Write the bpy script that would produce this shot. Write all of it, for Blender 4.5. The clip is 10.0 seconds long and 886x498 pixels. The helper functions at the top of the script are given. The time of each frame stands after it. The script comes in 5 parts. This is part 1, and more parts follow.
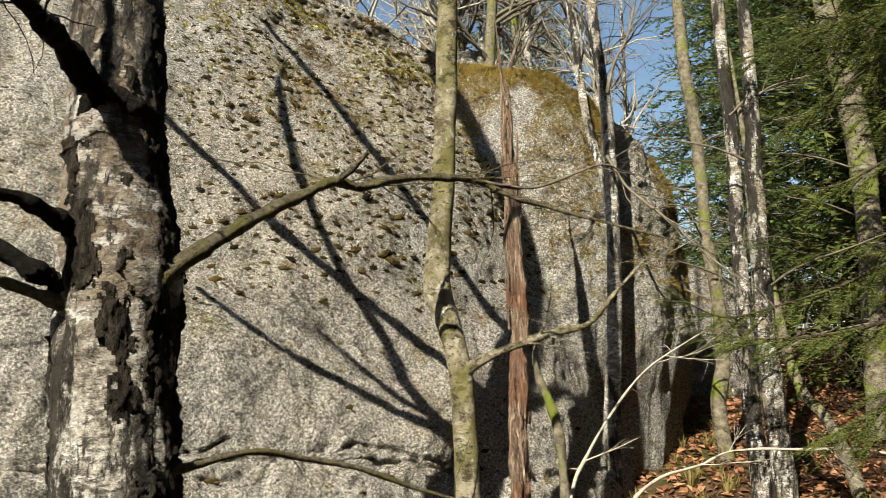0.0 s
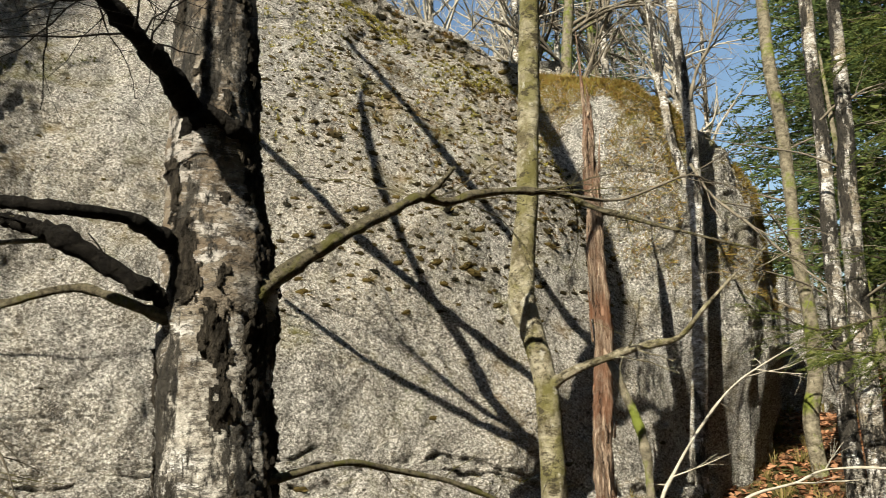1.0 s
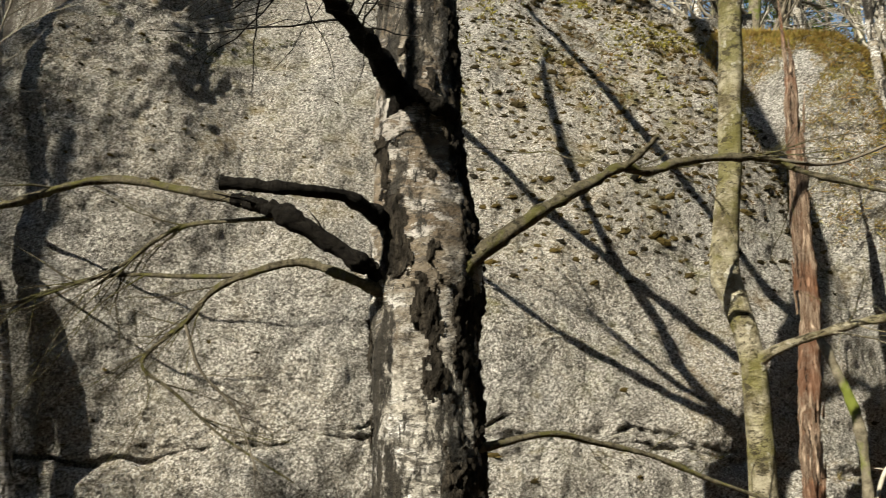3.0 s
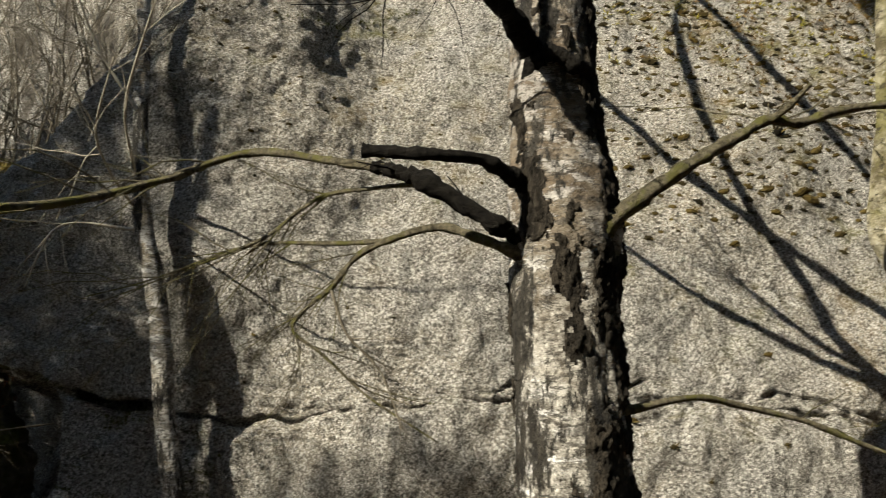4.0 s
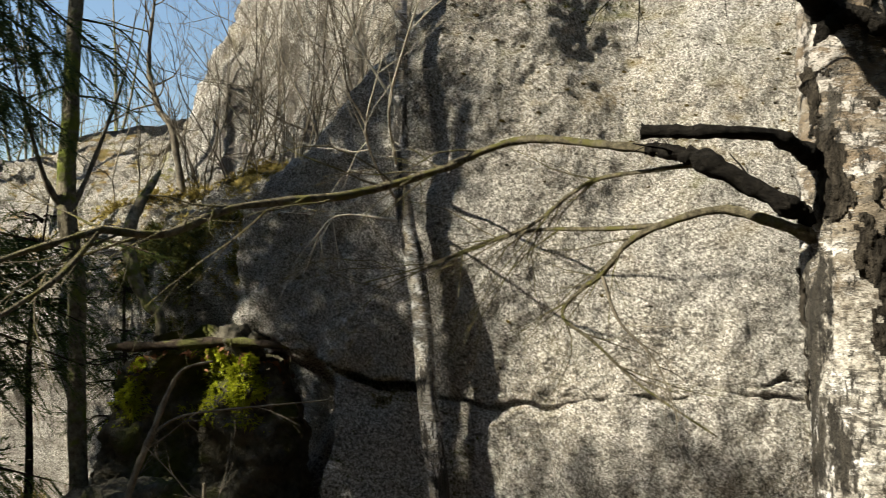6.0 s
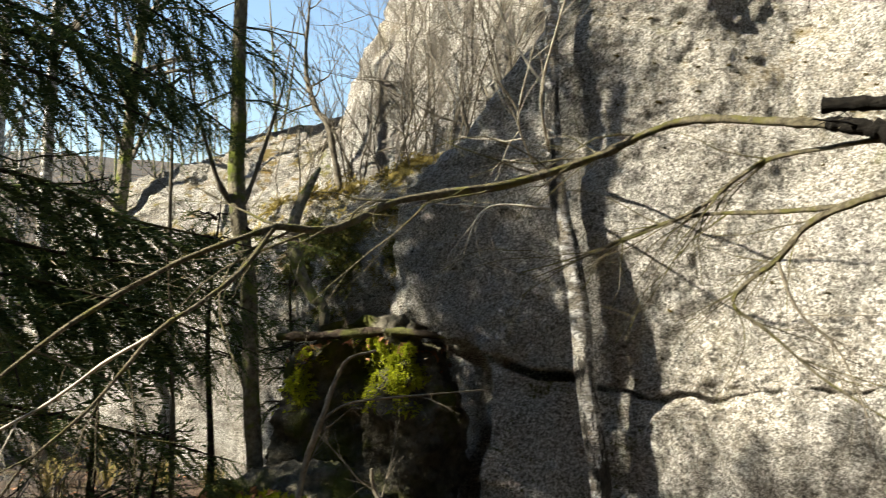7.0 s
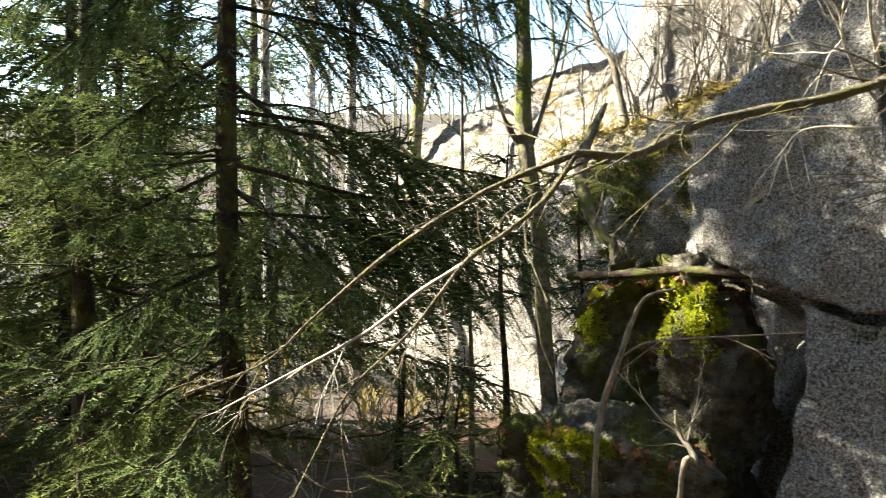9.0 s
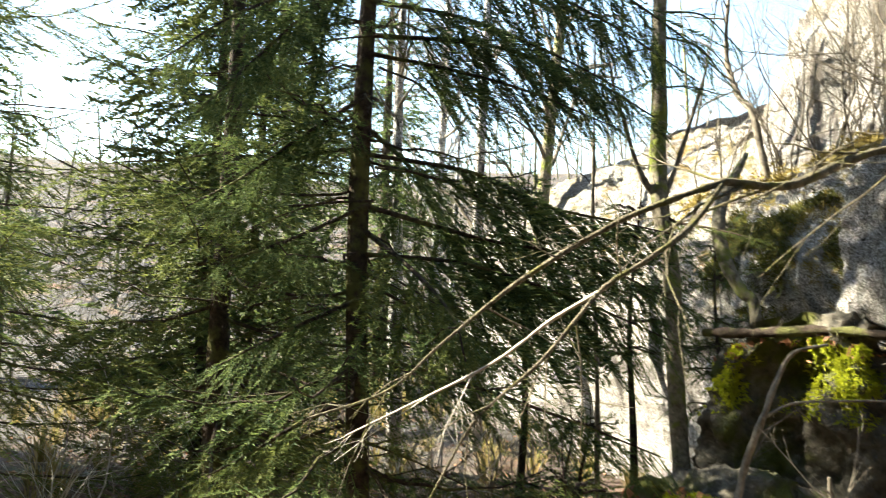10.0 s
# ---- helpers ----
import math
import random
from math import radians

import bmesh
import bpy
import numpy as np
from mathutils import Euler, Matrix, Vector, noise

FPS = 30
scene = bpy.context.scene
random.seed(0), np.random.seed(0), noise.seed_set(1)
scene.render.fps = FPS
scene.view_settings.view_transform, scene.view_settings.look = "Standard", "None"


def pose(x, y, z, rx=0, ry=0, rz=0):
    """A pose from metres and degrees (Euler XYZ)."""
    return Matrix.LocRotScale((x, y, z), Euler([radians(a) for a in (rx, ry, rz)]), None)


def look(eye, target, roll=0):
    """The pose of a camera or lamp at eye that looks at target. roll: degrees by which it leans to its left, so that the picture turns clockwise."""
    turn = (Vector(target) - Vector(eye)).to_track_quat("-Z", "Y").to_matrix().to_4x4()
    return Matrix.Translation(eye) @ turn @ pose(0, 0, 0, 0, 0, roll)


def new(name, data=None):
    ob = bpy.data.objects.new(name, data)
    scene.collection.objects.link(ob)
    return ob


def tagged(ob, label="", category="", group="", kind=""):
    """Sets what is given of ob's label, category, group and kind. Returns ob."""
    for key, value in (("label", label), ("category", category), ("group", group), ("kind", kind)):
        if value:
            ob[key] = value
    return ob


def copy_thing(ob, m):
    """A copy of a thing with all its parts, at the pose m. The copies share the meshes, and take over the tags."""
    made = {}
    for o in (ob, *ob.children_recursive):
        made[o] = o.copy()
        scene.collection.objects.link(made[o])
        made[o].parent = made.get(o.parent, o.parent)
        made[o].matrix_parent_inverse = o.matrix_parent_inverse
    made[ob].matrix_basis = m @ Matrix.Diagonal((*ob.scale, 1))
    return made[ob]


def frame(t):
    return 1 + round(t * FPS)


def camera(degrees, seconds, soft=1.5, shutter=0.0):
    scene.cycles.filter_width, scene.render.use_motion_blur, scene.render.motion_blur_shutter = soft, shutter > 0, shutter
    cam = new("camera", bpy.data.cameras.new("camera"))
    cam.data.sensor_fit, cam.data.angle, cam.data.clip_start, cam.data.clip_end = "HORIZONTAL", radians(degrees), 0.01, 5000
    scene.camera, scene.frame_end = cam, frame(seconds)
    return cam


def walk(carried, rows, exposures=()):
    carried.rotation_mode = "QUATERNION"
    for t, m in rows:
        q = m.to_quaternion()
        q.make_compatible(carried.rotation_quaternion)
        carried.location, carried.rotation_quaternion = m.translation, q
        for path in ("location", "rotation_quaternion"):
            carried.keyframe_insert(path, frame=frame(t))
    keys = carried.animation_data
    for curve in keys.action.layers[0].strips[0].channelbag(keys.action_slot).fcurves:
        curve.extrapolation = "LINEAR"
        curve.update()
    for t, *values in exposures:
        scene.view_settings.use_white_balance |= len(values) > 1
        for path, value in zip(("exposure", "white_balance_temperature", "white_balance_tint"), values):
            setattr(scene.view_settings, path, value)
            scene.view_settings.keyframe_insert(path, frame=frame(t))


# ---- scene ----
cam = camera(58.1, 10.0, soft=0.4, shutter=0.3)
PATH = [
    (0, (0.115, 0.025, 1.584), (0.033, 1.993, 1.93), -1.2),
    (0.5, (0.104, 0.013, 1.59), (-0.064, 1.973, 1.948), -0.9),
    (1, (0.084, 0.004, 1.596), (-0.183, 1.951, 1.967), -0.6),
    (1.5, (0.069, 0.004, 1.596), (-0.294, 1.937, 1.964), -0.7),
    (2, (0.062, 0.002, 1.602), (-0.38, 1.918, 1.97), -0.7),
    (3.3, (-0.016, -0.03, 1.611), (-0.772, 1.804, 1.877), 0.9),
    (3.5, (-0.019, -0.034, 1.604), (-0.829, 1.777, 1.859), 0.8),
    (4, (-0.043, -0.038, 1.599), (-0.997, 1.708, 1.804), 0.6),
    (4.5, (-0.065, -0.039, 1.598), (-1.17, 1.618, 1.782), 0.0),
    (5, (-0.094, -0.057, 1.593), (-1.31, 1.52, 1.771), 0.8),
    (5.2, (-0.107, -0.063, 1.585), (-1.367, 1.482, 1.742), 1.2),
    (6.3, (-0.164, -0.105, 1.586), (-1.626, 1.247, 1.776), 1.5),
    (6.5, (-0.169, -0.106, 1.59), (-1.681, 1.189, 1.782), 1.5),
    (7, (-0.183, -0.108, 1.589), (-1.822, 1.03, 1.724), 1.1),
    (7.5, (-0.205, -0.119, 1.578), (-1.954, 0.845, 1.69), 1.4),
    (8, (-0.231, -0.126, 1.565), (-2.074, 0.643, 1.669), 1.4),
    (8.5, (-0.233, -0.127, 1.564), (-2.122, 0.528, 1.597), 0.5),
    (9, (-0.263, -0.117, 1.561), (-2.196, 0.395, 1.548), 0.4),
    (9.5, (-0.258, -0.116, 1.55), (-2.223, 0.255, 1.574), 1.1),
    (10, (-0.316, -0.118, 1.507), (-2.302, 0.085, 1.633), 2.4),
]

walk(cam, [(t, look(e, g, r)) for t, e, g, r in PATH],
     [(0, 1.36), (2, 1.32), (3.5, 1.27), (5, 1.46), (6.5, 1.95), (7.5, 2.65), (9, 3.4), (10, 3.5)])

# ---- sky and sun ----
SUN = Vector((-0.42, -0.905, 0.0)).normalized() * math.cos(radians(37)) + Vector((0, 0, math.sin(radians(37))))
world = bpy.data.worlds.new("world")
scene.world = world
world.use_nodes = True
wn, wl = world.node_tree.nodes, world.node_tree.links
sky = wn.new("ShaderNodeTexSky")
sky.sky_type, sky.sun_disc = "NISHITA", False
sky.sun_elevation, sky.sun_rotation = radians(37), math.atan2(SUN.x, SUN.y)
sky.dust_density, sky.air_density, sky.ozone_density = 0.7, 1.5, 3.0
wl.new(sky.outputs[0], wn["Background"].inputs[0])
wn["Background"].inputs[1].default_value = 0.05
sun = new("sun", bpy.data.lights.new("sun", "SUN"))
sun.data.energy, sun.data.angle, sun.data.color = 5.0, radians(0.5), (1.0, 0.935, 0.77)
sun.matrix_world = look((0, 0, 12), Vector((0, 0, 12)) - SUN)

# ---- materials ----


class Mat:
    """A small builder of node materials."""

    def __init__(self, name, rough=0.9, spec=0.08):
        self.m = bpy.data.materials.new(name)
        self.m.use_nodes = True
        self.t = self.m.node_tree
        self.b = self.t.nodes["Principled BSDF"]
        self.b.inputs["Roughness"].default_value = rough
        self.b.inputs["Specular IOR Level"].default_value = spec
        self.co = self.t.nodes.new("ShaderNodeTexCoord").outputs["Object"]

    def link(self, a, b):
        self.t.links.new(a, b)

    def scaled(self, s):
        n = self.t.nodes.new("ShaderNodeMapping")
        n.inputs["Scale"].default_value = s
        self.link(self.co, n.inputs[0])
        return n.outputs[0]

    def noise(self, scale, detail=4.0, rough=0.6, stretch=None, lo=0.3, hi=0.7):
        n = self.t.nodes.new("ShaderNodeTexNoise")
        n.inputs["Scale"].default_value, n.inputs["Detail"].default_value, n.inputs["Roughness"].default_value = scale, detail, rough
        self.link(self.scaled(stretch) if stretch else self.co, n.inputs["Vector"])
        return self.span(n.outputs["Fac"], lo, hi)

    def cells(self, scale, feature="F1", lo=0.0, hi=0.5, stretch=None):
        n = self.t.nodes.new("ShaderNodeTexVoronoi")
        n.feature = feature
        n.inputs["Scale"].default_value = scale
        self.link(self.scaled(stretch) if stretch else self.co, n.inputs["Vector"])
        return self.span(n.outputs["Distance"], lo, hi)

    def span(self, socket, lo, hi, to0=0.0, to1=1.0):
        n = self.t.nodes.new("ShaderNodeMapRange")
        self.link(socket, n.inputs[0])
        for i, v in zip((1, 2, 3, 4), (lo, hi, to0, to1)):
            n.inputs[i].default_value = v
        return n.outputs[0]

    def math(self, op, a, b):
        n = self.t.nodes.new("ShaderNodeMath")
        n.operation = op
        for i, v in enumerate((a, b)):
            if isinstance(v, (int, float)):
                n.inputs[i].default_value = v
            else:
                self.link(v, n.inputs[i])
        return n.outputs[0]

    def mix(self, fac, a, b):
        n = self.t.nodes.new("ShaderNodeMix")
        n.data_type = "RGBA"
        if isinstance(fac, (int, float)):
            n.inputs[0].default_value = fac
        else:
            self.link(fac, n.inputs[0])
        for i, v in ((6, a), (7, b)):
            if isinstance(v, tuple):
                n.inputs[i].default_value = (*v, 1)
            else:
                self.link(v, n.inputs[i])
        return n.outputs[2]

    def part_of(self, axis):
        n = self.t.nodes.new("ShaderNodeSeparateXYZ")
        self.link(self.co, n.inputs[0])
        return n.outputs[axis]

    def up(self):
        g = self.t.nodes.new("ShaderNodeNewGeometry")
        n = self.t.nodes.new("ShaderNodeSeparateXYZ")
        self.link(g.outputs["Normal"], n.inputs[0])
        return n.outputs[2]

    def island(self):
        return self.t.nodes.new("ShaderNodeNewGeometry").outputs["Random Per Island"]

    def colour(self, socket):
        self.link(socket, self.b.inputs["Base Color"])

    def bump(self, socket, height=0.01, strength=1.0):
        n = self.t.nodes.new("ShaderNodeBump")
        n.inputs["Distance"].default_value, n.inputs["Strength"].default_value = height, strength
        if self.b.inputs["Normal"].links:
            self.link(self.b.inputs["Normal"].links[0].from_socket, n.inputs["Normal"])
        self.link(socket, n.inputs["Height"])
        self.link(n.outputs[0], self.b.inputs["Normal"])


def granite(name, warm=0.5, moss=0.5, streaks=0.0, side=0.15, broad=(0.4, 0.58), slant=False):
    """Weathered coarse granite with lichen, dark pits and moss on its upward slopes."""
    k = Mat(name, 0.92, 0.2)
    grey, beige = (0.30, 0.29, 0.275), (0.37, 0.31, 0.22)
    c = k.mix(k.math("MULTIPLY", k.noise(0.9, 5, 0.6), warm), grey, beige)
    c = k.mix(k.math("MULTIPLY", k.noise(7, 6, 0.7, lo=0.52, hi=0.66), 0.3), c, (0.55, 0.53, 0.49))
    c = k.mix(k.math("MULTIPLY", k.noise(52, 5, 0.85, lo=0.48, hi=0.535), 0.84), c, (0.075, 0.066, 0.053))
    c = k.mix(k.math("MULTIPLY", k.noise(92, 4, 0.85, lo=0.52, hi=0.56), 0.85), c, (0.80, 0.77, 0.71))
    c = k.mix(k.math("MULTIPLY", k.noise(2.6, 5, 0.65, lo=0.56, hi=0.72), 0.3), c, (0.2, 0.19, 0.165))
    pits = k.math("MULTIPLY", k.cells(34, lo=0.32, hi=0.16, stretch=(0.85, 0.85, 1.25)), k.noise(9, 4, 0.6, lo=0.43, hi=0.54))
    holes = k.math("MULTIPLY", k.cells(17, lo=0.27, hi=0.13, stretch=(0.7, 0.7, 1.5)), k.noise(5, 4, 0.6, lo=0.48, hi=0.56))
    pits = k.math("MAXIMUM", pits, holes)
    c = k.mix(k.math("MULTIPLY", pits, 0.85), c, (0.05, 0.043, 0.033))
    if streaks:
        c = k.mix(k.math("MULTIPLY", k.noise(3.0, 5, 0.6, stretch=(0.5, 0.5, 4.5) if slant else (3.4, 3.4, 0.15), lo=0.49, hi=0.6), streaks), c, (0.15, 0.13, 0.11))
    if moss:
        slope = k.span(k.up(), 0.1, 0.75)
        m = k.math("MULTIPLY", k.math("ADD", slope, side), k.noise(5, 6, 0.75, lo=0.5, hi=0.62))
        m = k.math("MULTIPLY", m, k.noise(0.8, 3, 0.5, lo=broad[0], hi=broad[1]))
        tone = k.mix(k.noise(3, 4, 0.6), (0.20, 0.11, 0.025), (0.13, 0.14, 0.025))
        c = k.mix(k.math("MINIMUM", k.math("MULTIPLY", m, 1.6 * moss), 0.9), c, tone)
    k.colour(c)
    k.bump(k.math("SUBTRACT", k.noise(26, 6, 0.8, lo=0.2, hi=0.8), k.math("MULTIPLY", pits, 0.6)), 0.075, 1.0)
    k.bump(k.noise(70, 4, 0.8, lo=0.25, hi=0.75), 0.03, 1.0)
    return k.m


def plain(name, a, b, scale=20, rough=0.9, stretch=None, relief=0.004, third=None, isl=0.0):
    k = Mat(name, rough)
    c = k.mix(k.noise(scale, 5, 0.65, stretch=stretch), a, b)
    if third:
        c = k.mix(k.noise(scale * 0.23, 4, 0.6, stretch=stretch, lo=0.5, hi=0.62), c, third)
    if isl:
        c = k.mix(k.math("MULTIPLY", k.island(), isl), c, tuple(v * 0.35 for v in b))
    k.colour(c)
    if relief:
        k.bump(k.noise(scale * 1.6, 5, 0.7, stretch=stretch), relief, 0.9)
    return k.m


def birch_bark(name, dark=0.5, fine=1.0, tone=1.0, browner=None):
    """Papery bark in pale, tan and brown bands, with white flakes, dark dashes across it and black furrowed patches."""
    k = Mat(name, 0.75, 0.3)
    c = k.mix(k.noise(26 * fine, 7, 0.85, stretch=(0.85, 0.85, 1.15), lo=0.4, hi=0.6), (0.075 * tone, 0.062 * tone, 0.046 * tone), (0.52, 0.49, 0.43))
    c = k.mix(k.math("MULTIPLY", k.noise(2.6 * fine, 6, 0.7, lo=0.48, hi=0.6), 0.6), c, (0.15 * tone, 0.115 * tone, 0.07 * tone))
    flakes = k.math("MULTIPLY", k.noise(10 * fine, 8, 0.8, stretch=(0.8, 0.8, 1.9), lo=0.515, hi=0.545), k.noise(2.2 * fine, 3, 0.5, lo=0.36, hi=0.5))
    if browner:
        up = k.span(k.part_of(2), *browner)
        c = k.mix(k.math("MULTIPLY", up, k.noise(6 * fine, 5, 0.7, stretch=(0.7, 0.7, 1.8), lo=0.3, hi=0.6)), c, (0.13, 0.095, 0.06))
        flakes = k.math("MULTIPLY", flakes, k.span(up, 0.0, 1.0, 1.0, 0.35))
    c = k.mix(flakes, c, (0.80, 0.775, 0.74))
    c = k.mix(k.math("MULTIPLY", k.noise(40 * fine, 5, 0.8, stretch=(0.6, 0.6, 1.7), lo=0.54, hi=0.58), 0.8), c, (0.045, 0.038, 0.03))
    broad = k.math("MULTIPLY", k.noise(3.4 * fine, 3, 0.5, stretch=(1.6, 1.6, 0.42), lo=0.3, hi=0.7), 0.3)
    plates = k.span(k.math("ADD", k.noise(8.0 * fine, 8, 0.8, stretch=(1.6, 1.6, 0.45), lo=0.0, hi=1.0), broad), 0.70 - 0.12 * dark, 0.74 - 0.12 * dark)
    ridges = k.noise(22 * fine, 6, 0.8, stretch=(1.6, 1.6, 0.4), lo=0.35, hi=0.65)
    c = k.mix(plates, c, k.mix(ridges, (0.006, 0.005, 0.004), (0.09, 0.078, 0.06)))
    k.colour(c)
    k.bump(k.noise(16 * fine, 6, 0.75, stretch=(0.85, 0.85, 1.3)), 0.014, 0.9)
    k.bump(flakes, 0.006, 1.0)
    k.bump(k.math("MULTIPLY", plates, ridges), 0.06, 1.0)
    k.bump(k.noise(60 * fine, 4, 0.7, stretch=(0.9, 0.9, 1.3)), 0.006, 0.8)
    return k.m


def alder_bark():
    """Mottled smooth bark: pale tan and grey patches, green algae and dark scars."""
    k = Mat("alder_bark", 0.85, 0.15)
    c = k.mix(k.noise(11, 6, 0.75, lo=0.42, hi=0.58), (0.15, 0.125, 0.07), (0.48, 0.43, 0.31))
    c = k.mix(k.math("MULTIPLY", k.noise(4.5, 5, 0.7, lo=0.46, hi=0.58), 0.75), c, (0.19, 0.175, 0.05))
    c = k.mix(k.math("MULTIPLY", k.noise(24, 5, 0.75, stretch=(0.8, 0.8, 1.4), lo=0.54, hi=0.6), 0.85), c, (0.055, 0.045, 0.028))
    c = k.mix(k.math("MULTIPLY", k.noise(15, 4, 0.7, lo=0.6, hi=0.66), 0.7), c, (0.62, 0.59, 0.5))
    k.colour(c)
    k.bump(k.noise(30, 6, 0.75), 0.025, 1.0)
    return k.m


def dead_wood():
    """Bare splintering wood: pale pinkish grain with dark checks and rusty patches."""
    k = Mat("bare_dead_wood", 0.85, 0.15)
    grain = k.noise(40, 6, 0.75, stretch=(2.2, 2.2, 0.16), lo=0.4, hi=0.6)
    c = k.mix(grain, (0.15, 0.085, 0.05), (0.56, 0.42, 0.31))
    c = k.mix(k.math("MULTIPLY", k.noise(5, 5, 0.7, lo=0.48, hi=0.6), 0.7), c, (0.24, 0.1, 0.05))
    checks = k.noise(24, 5, 0.7, stretch=(2.4, 2.4, 0.13), lo=0.58, hi=0.63)
    c = k.mix(k.math("MULTIPLY", checks, 0.9), c, (0.03, 0.018, 0.011))
    k.colour(c)
    k.bump(k.math("SUBTRACT", grain, checks), 0.03, 1.0)
    return k.m


def leafy(name, a, b, through_it=0.35):
    """Needles and moss: two greens, some light passing through."""
    k = Mat(name, 0.75, 0.12)
    c = k.mix(k.island(), a, b)
    k.colour(c)
    t = k.t.nodes.new("ShaderNodeBsdfTranslucent")
    k.link(c, t.inputs[0])
    s = k.t.nodes.new("ShaderNodeMixShader")
    s.inputs[0].default_value = through_it
    k.link(k.b.outputs[0], s.inputs[1])
    k.link(t.outputs[0], s.inputs[2])
    k.link(s.outputs[0], k.t.nodes["Material Output"].inputs[0])
    return k.m


M_ROCK = granite("granite", 0.75, 0.6, side=0.0)
M_ROCK2 = granite("mossy_granite", 0.25, 1.3, 0.0, 0.16, (0.3, 0.5))
M_LEDGE = granite("layered_granite", 0.9, 1.0, 0.5, 0.12, (0.35, 0.55), slant=True)
M_CLIFF = granite("streaked_granite", 0.6, 0.4, 0.9)
M_BIRCH = birch_bark("birch_bark", 0.2, browner=(1.55, 2.0))
M_BIRCH_THIN = birch_bark("thin_birch_bark", 0.3, 1.6, 2.2)
M_BIRCH_DARK = birch_bark("weathered_birch_bark", 0.6, 1.7, 1.8)
M_FURROW = plain("furrowed_black_bark", (0.004, 0.0035, 0.003), (0.11, 0.092, 0.07), 55, relief=0.05, stretch=(1.5, 1.5, 0.5), third=(0.02, 0.017, 0.013))
M_BLACK = plain("black_bark", (0.004, 0.0035, 0.003), (0.022, 0.019, 0.015), 45, relief=0.02)
M_LIMB = plain("mossy_limb_bark", (0.05, 0.042, 0.028), (0.27, 0.235, 0.155), 70, relief=0.03, third=(0.15, 0.14, 0.05))
M_TWIG = plain("twig_bark", (0.06, 0.05, 0.038), (0.19, 0.165, 0.125), 30, relief=0)
M_PALE = plain("pale_twig_bark", (0.2, 0.18, 0.14), (0.42, 0.385, 0.32), 30, relief=0)
M_ALDER = alder_bark()
M_MOSSBARK = plain("mossy_bark", (0.06, 0.05, 0.032), (0.25, 0.22, 0.16), 30, relief=0.01, third=(0.13, 0.15, 0.03))
M_SNAG = dead_wood()
M_SPRUCEBARK = plain("spruce_bark", (0.02, 0.016, 0.013), (0.075, 0.055, 0.04), 40, relief=0.01, third=(0.10, 0.10, 0.035))
M_NEEDLE = leafy("spruce_needles", (0.03, 0.055, 0.02), (0.12, 0.15, 0.045), 0.38)
M_NEEDLE2 = leafy("spruce_needles_yellowish", (0.045, 0.068, 0.02), (0.145, 0.16, 0.04), 0.35)
M_MOSS = leafy("moss", (0.28, 0.32, 0.02), (0.48, 0.50, 0.04), 0.3)
M_TUFT = leafy("dry_moss_tufts", (0.008, 0.007, 0.004), (0.085, 0.06, 0.016), 0.05)
M_SUNMOSS = leafy("sunlit_moss", (0.13, 0.125, 0.02), (0.32, 0.27, 0.05), 0.2)
M_LEAF = leafy("fallen_leaves", (0.13, 0.055, 0.025), (0.36, 0.19, 0.105), 0.15)
M_GRASS = leafy("dry_grass", (0.26, 0.19, 0.085), (0.13, 0.125, 0.03), 0.3)
M_RUST = leafy("rusty_dry_grass", (0.24, 0.13, 0.04), (0.20, 0.19, 0.045), 0.3)

M_DULLMOSS = leafy("dull_moss", (0.035, 0.038, 0.010), (0.12, 0.115, 0.02), 0.15)
M_YMOSS = leafy("yellow_moss", (0.11, 0.08, 0.02), (0.24, 0.19, 0.05), 0.2)
M_REDMOSS = leafy("reddish_moss", (0.025, 0.015, 0.005), (0.17, 0.10, 0.022), 0.1)
# rock toned dark: the black shade under the overhang is put into its colour
M_SHADEROCK = plain("shade_toned_rock", (0.04, 0.036, 0.028), (0.19, 0.17, 0.13), 14, relief=0.03, third=(0.08, 0.085, 0.02))


def ground_material():
    k = Mat("forest_floor", 0.95, 0.15)
    c = k.mix(k.noise(22, 6, 0.7), (0.04, 0.026, 0.016), (0.19, 0.105, 0.06))
    c = k.mix(k.noise(2.1, 5, 0.65, lo=0.5, hi=0.62), c, (0.07, 0.07, 0.02))
    c = k.mix(k.math("MULTIPLY", k.span(k.part_of(0), -5.5, -8.0), k.noise(1.2, 4, 0.6, lo=0.25, hi=0.5)), c, (0.055, 0.05, 0.045))
    k.colour(c)
    k.bump(k.noise(30, 6, 0.7), 0.03, 0.9)
    return k.m


M_GROUND = ground_material()

# ---- mesh builders ----


class Geo:
    """Collects points and faces of one mesh."""

    def __init__(self):
        self.v, self.f3, self.f4, self.n = [], [], [], 0

    def add(self, v, f):
        v, f = np.asarray(v, float).reshape(-1, 3), np.asarray(f, int)
        self.v.append(v)
        (self.f3 if f.shape[1] == 3 else self.f4).append(f + self.n)
        self.n += len(v)

    def mesh(self, name, material, smooth=True):
        v = np.concatenate(self.v)
        f3 = np.concatenate(self.f3) if self.f3 else np.zeros((0, 3), int)
        f4 = np.concatenate(self.f4) if self.f4 else np.zeros((0, 4), int)
        me = bpy.data.meshes.new(name)
        me.vertices.add(len(v))
        me.vertices.foreach_set("co", v.ravel())
        loops = np.concatenate([f3.ravel(), f4.ravel()])
        me.loops.add(len(loops))
        me.loops.foreach_set("vertex_index", loops.astype(np.int32))
        me.polygons.add(len(f3) + len(f4))
        start = np.concatenate([np.arange(len(f3)) * 3, len(f3) * 3 + np.arange(len(f4)) * 4])
        me.polygons.foreach_set("loop_start", start.astype(np.int32))
        me.polygons.foreach_set("use_smooth", np.full(len(start), smooth))
        me.update(calc_edges=True)
        me.validate()
        me.materials.append(material)
        return me


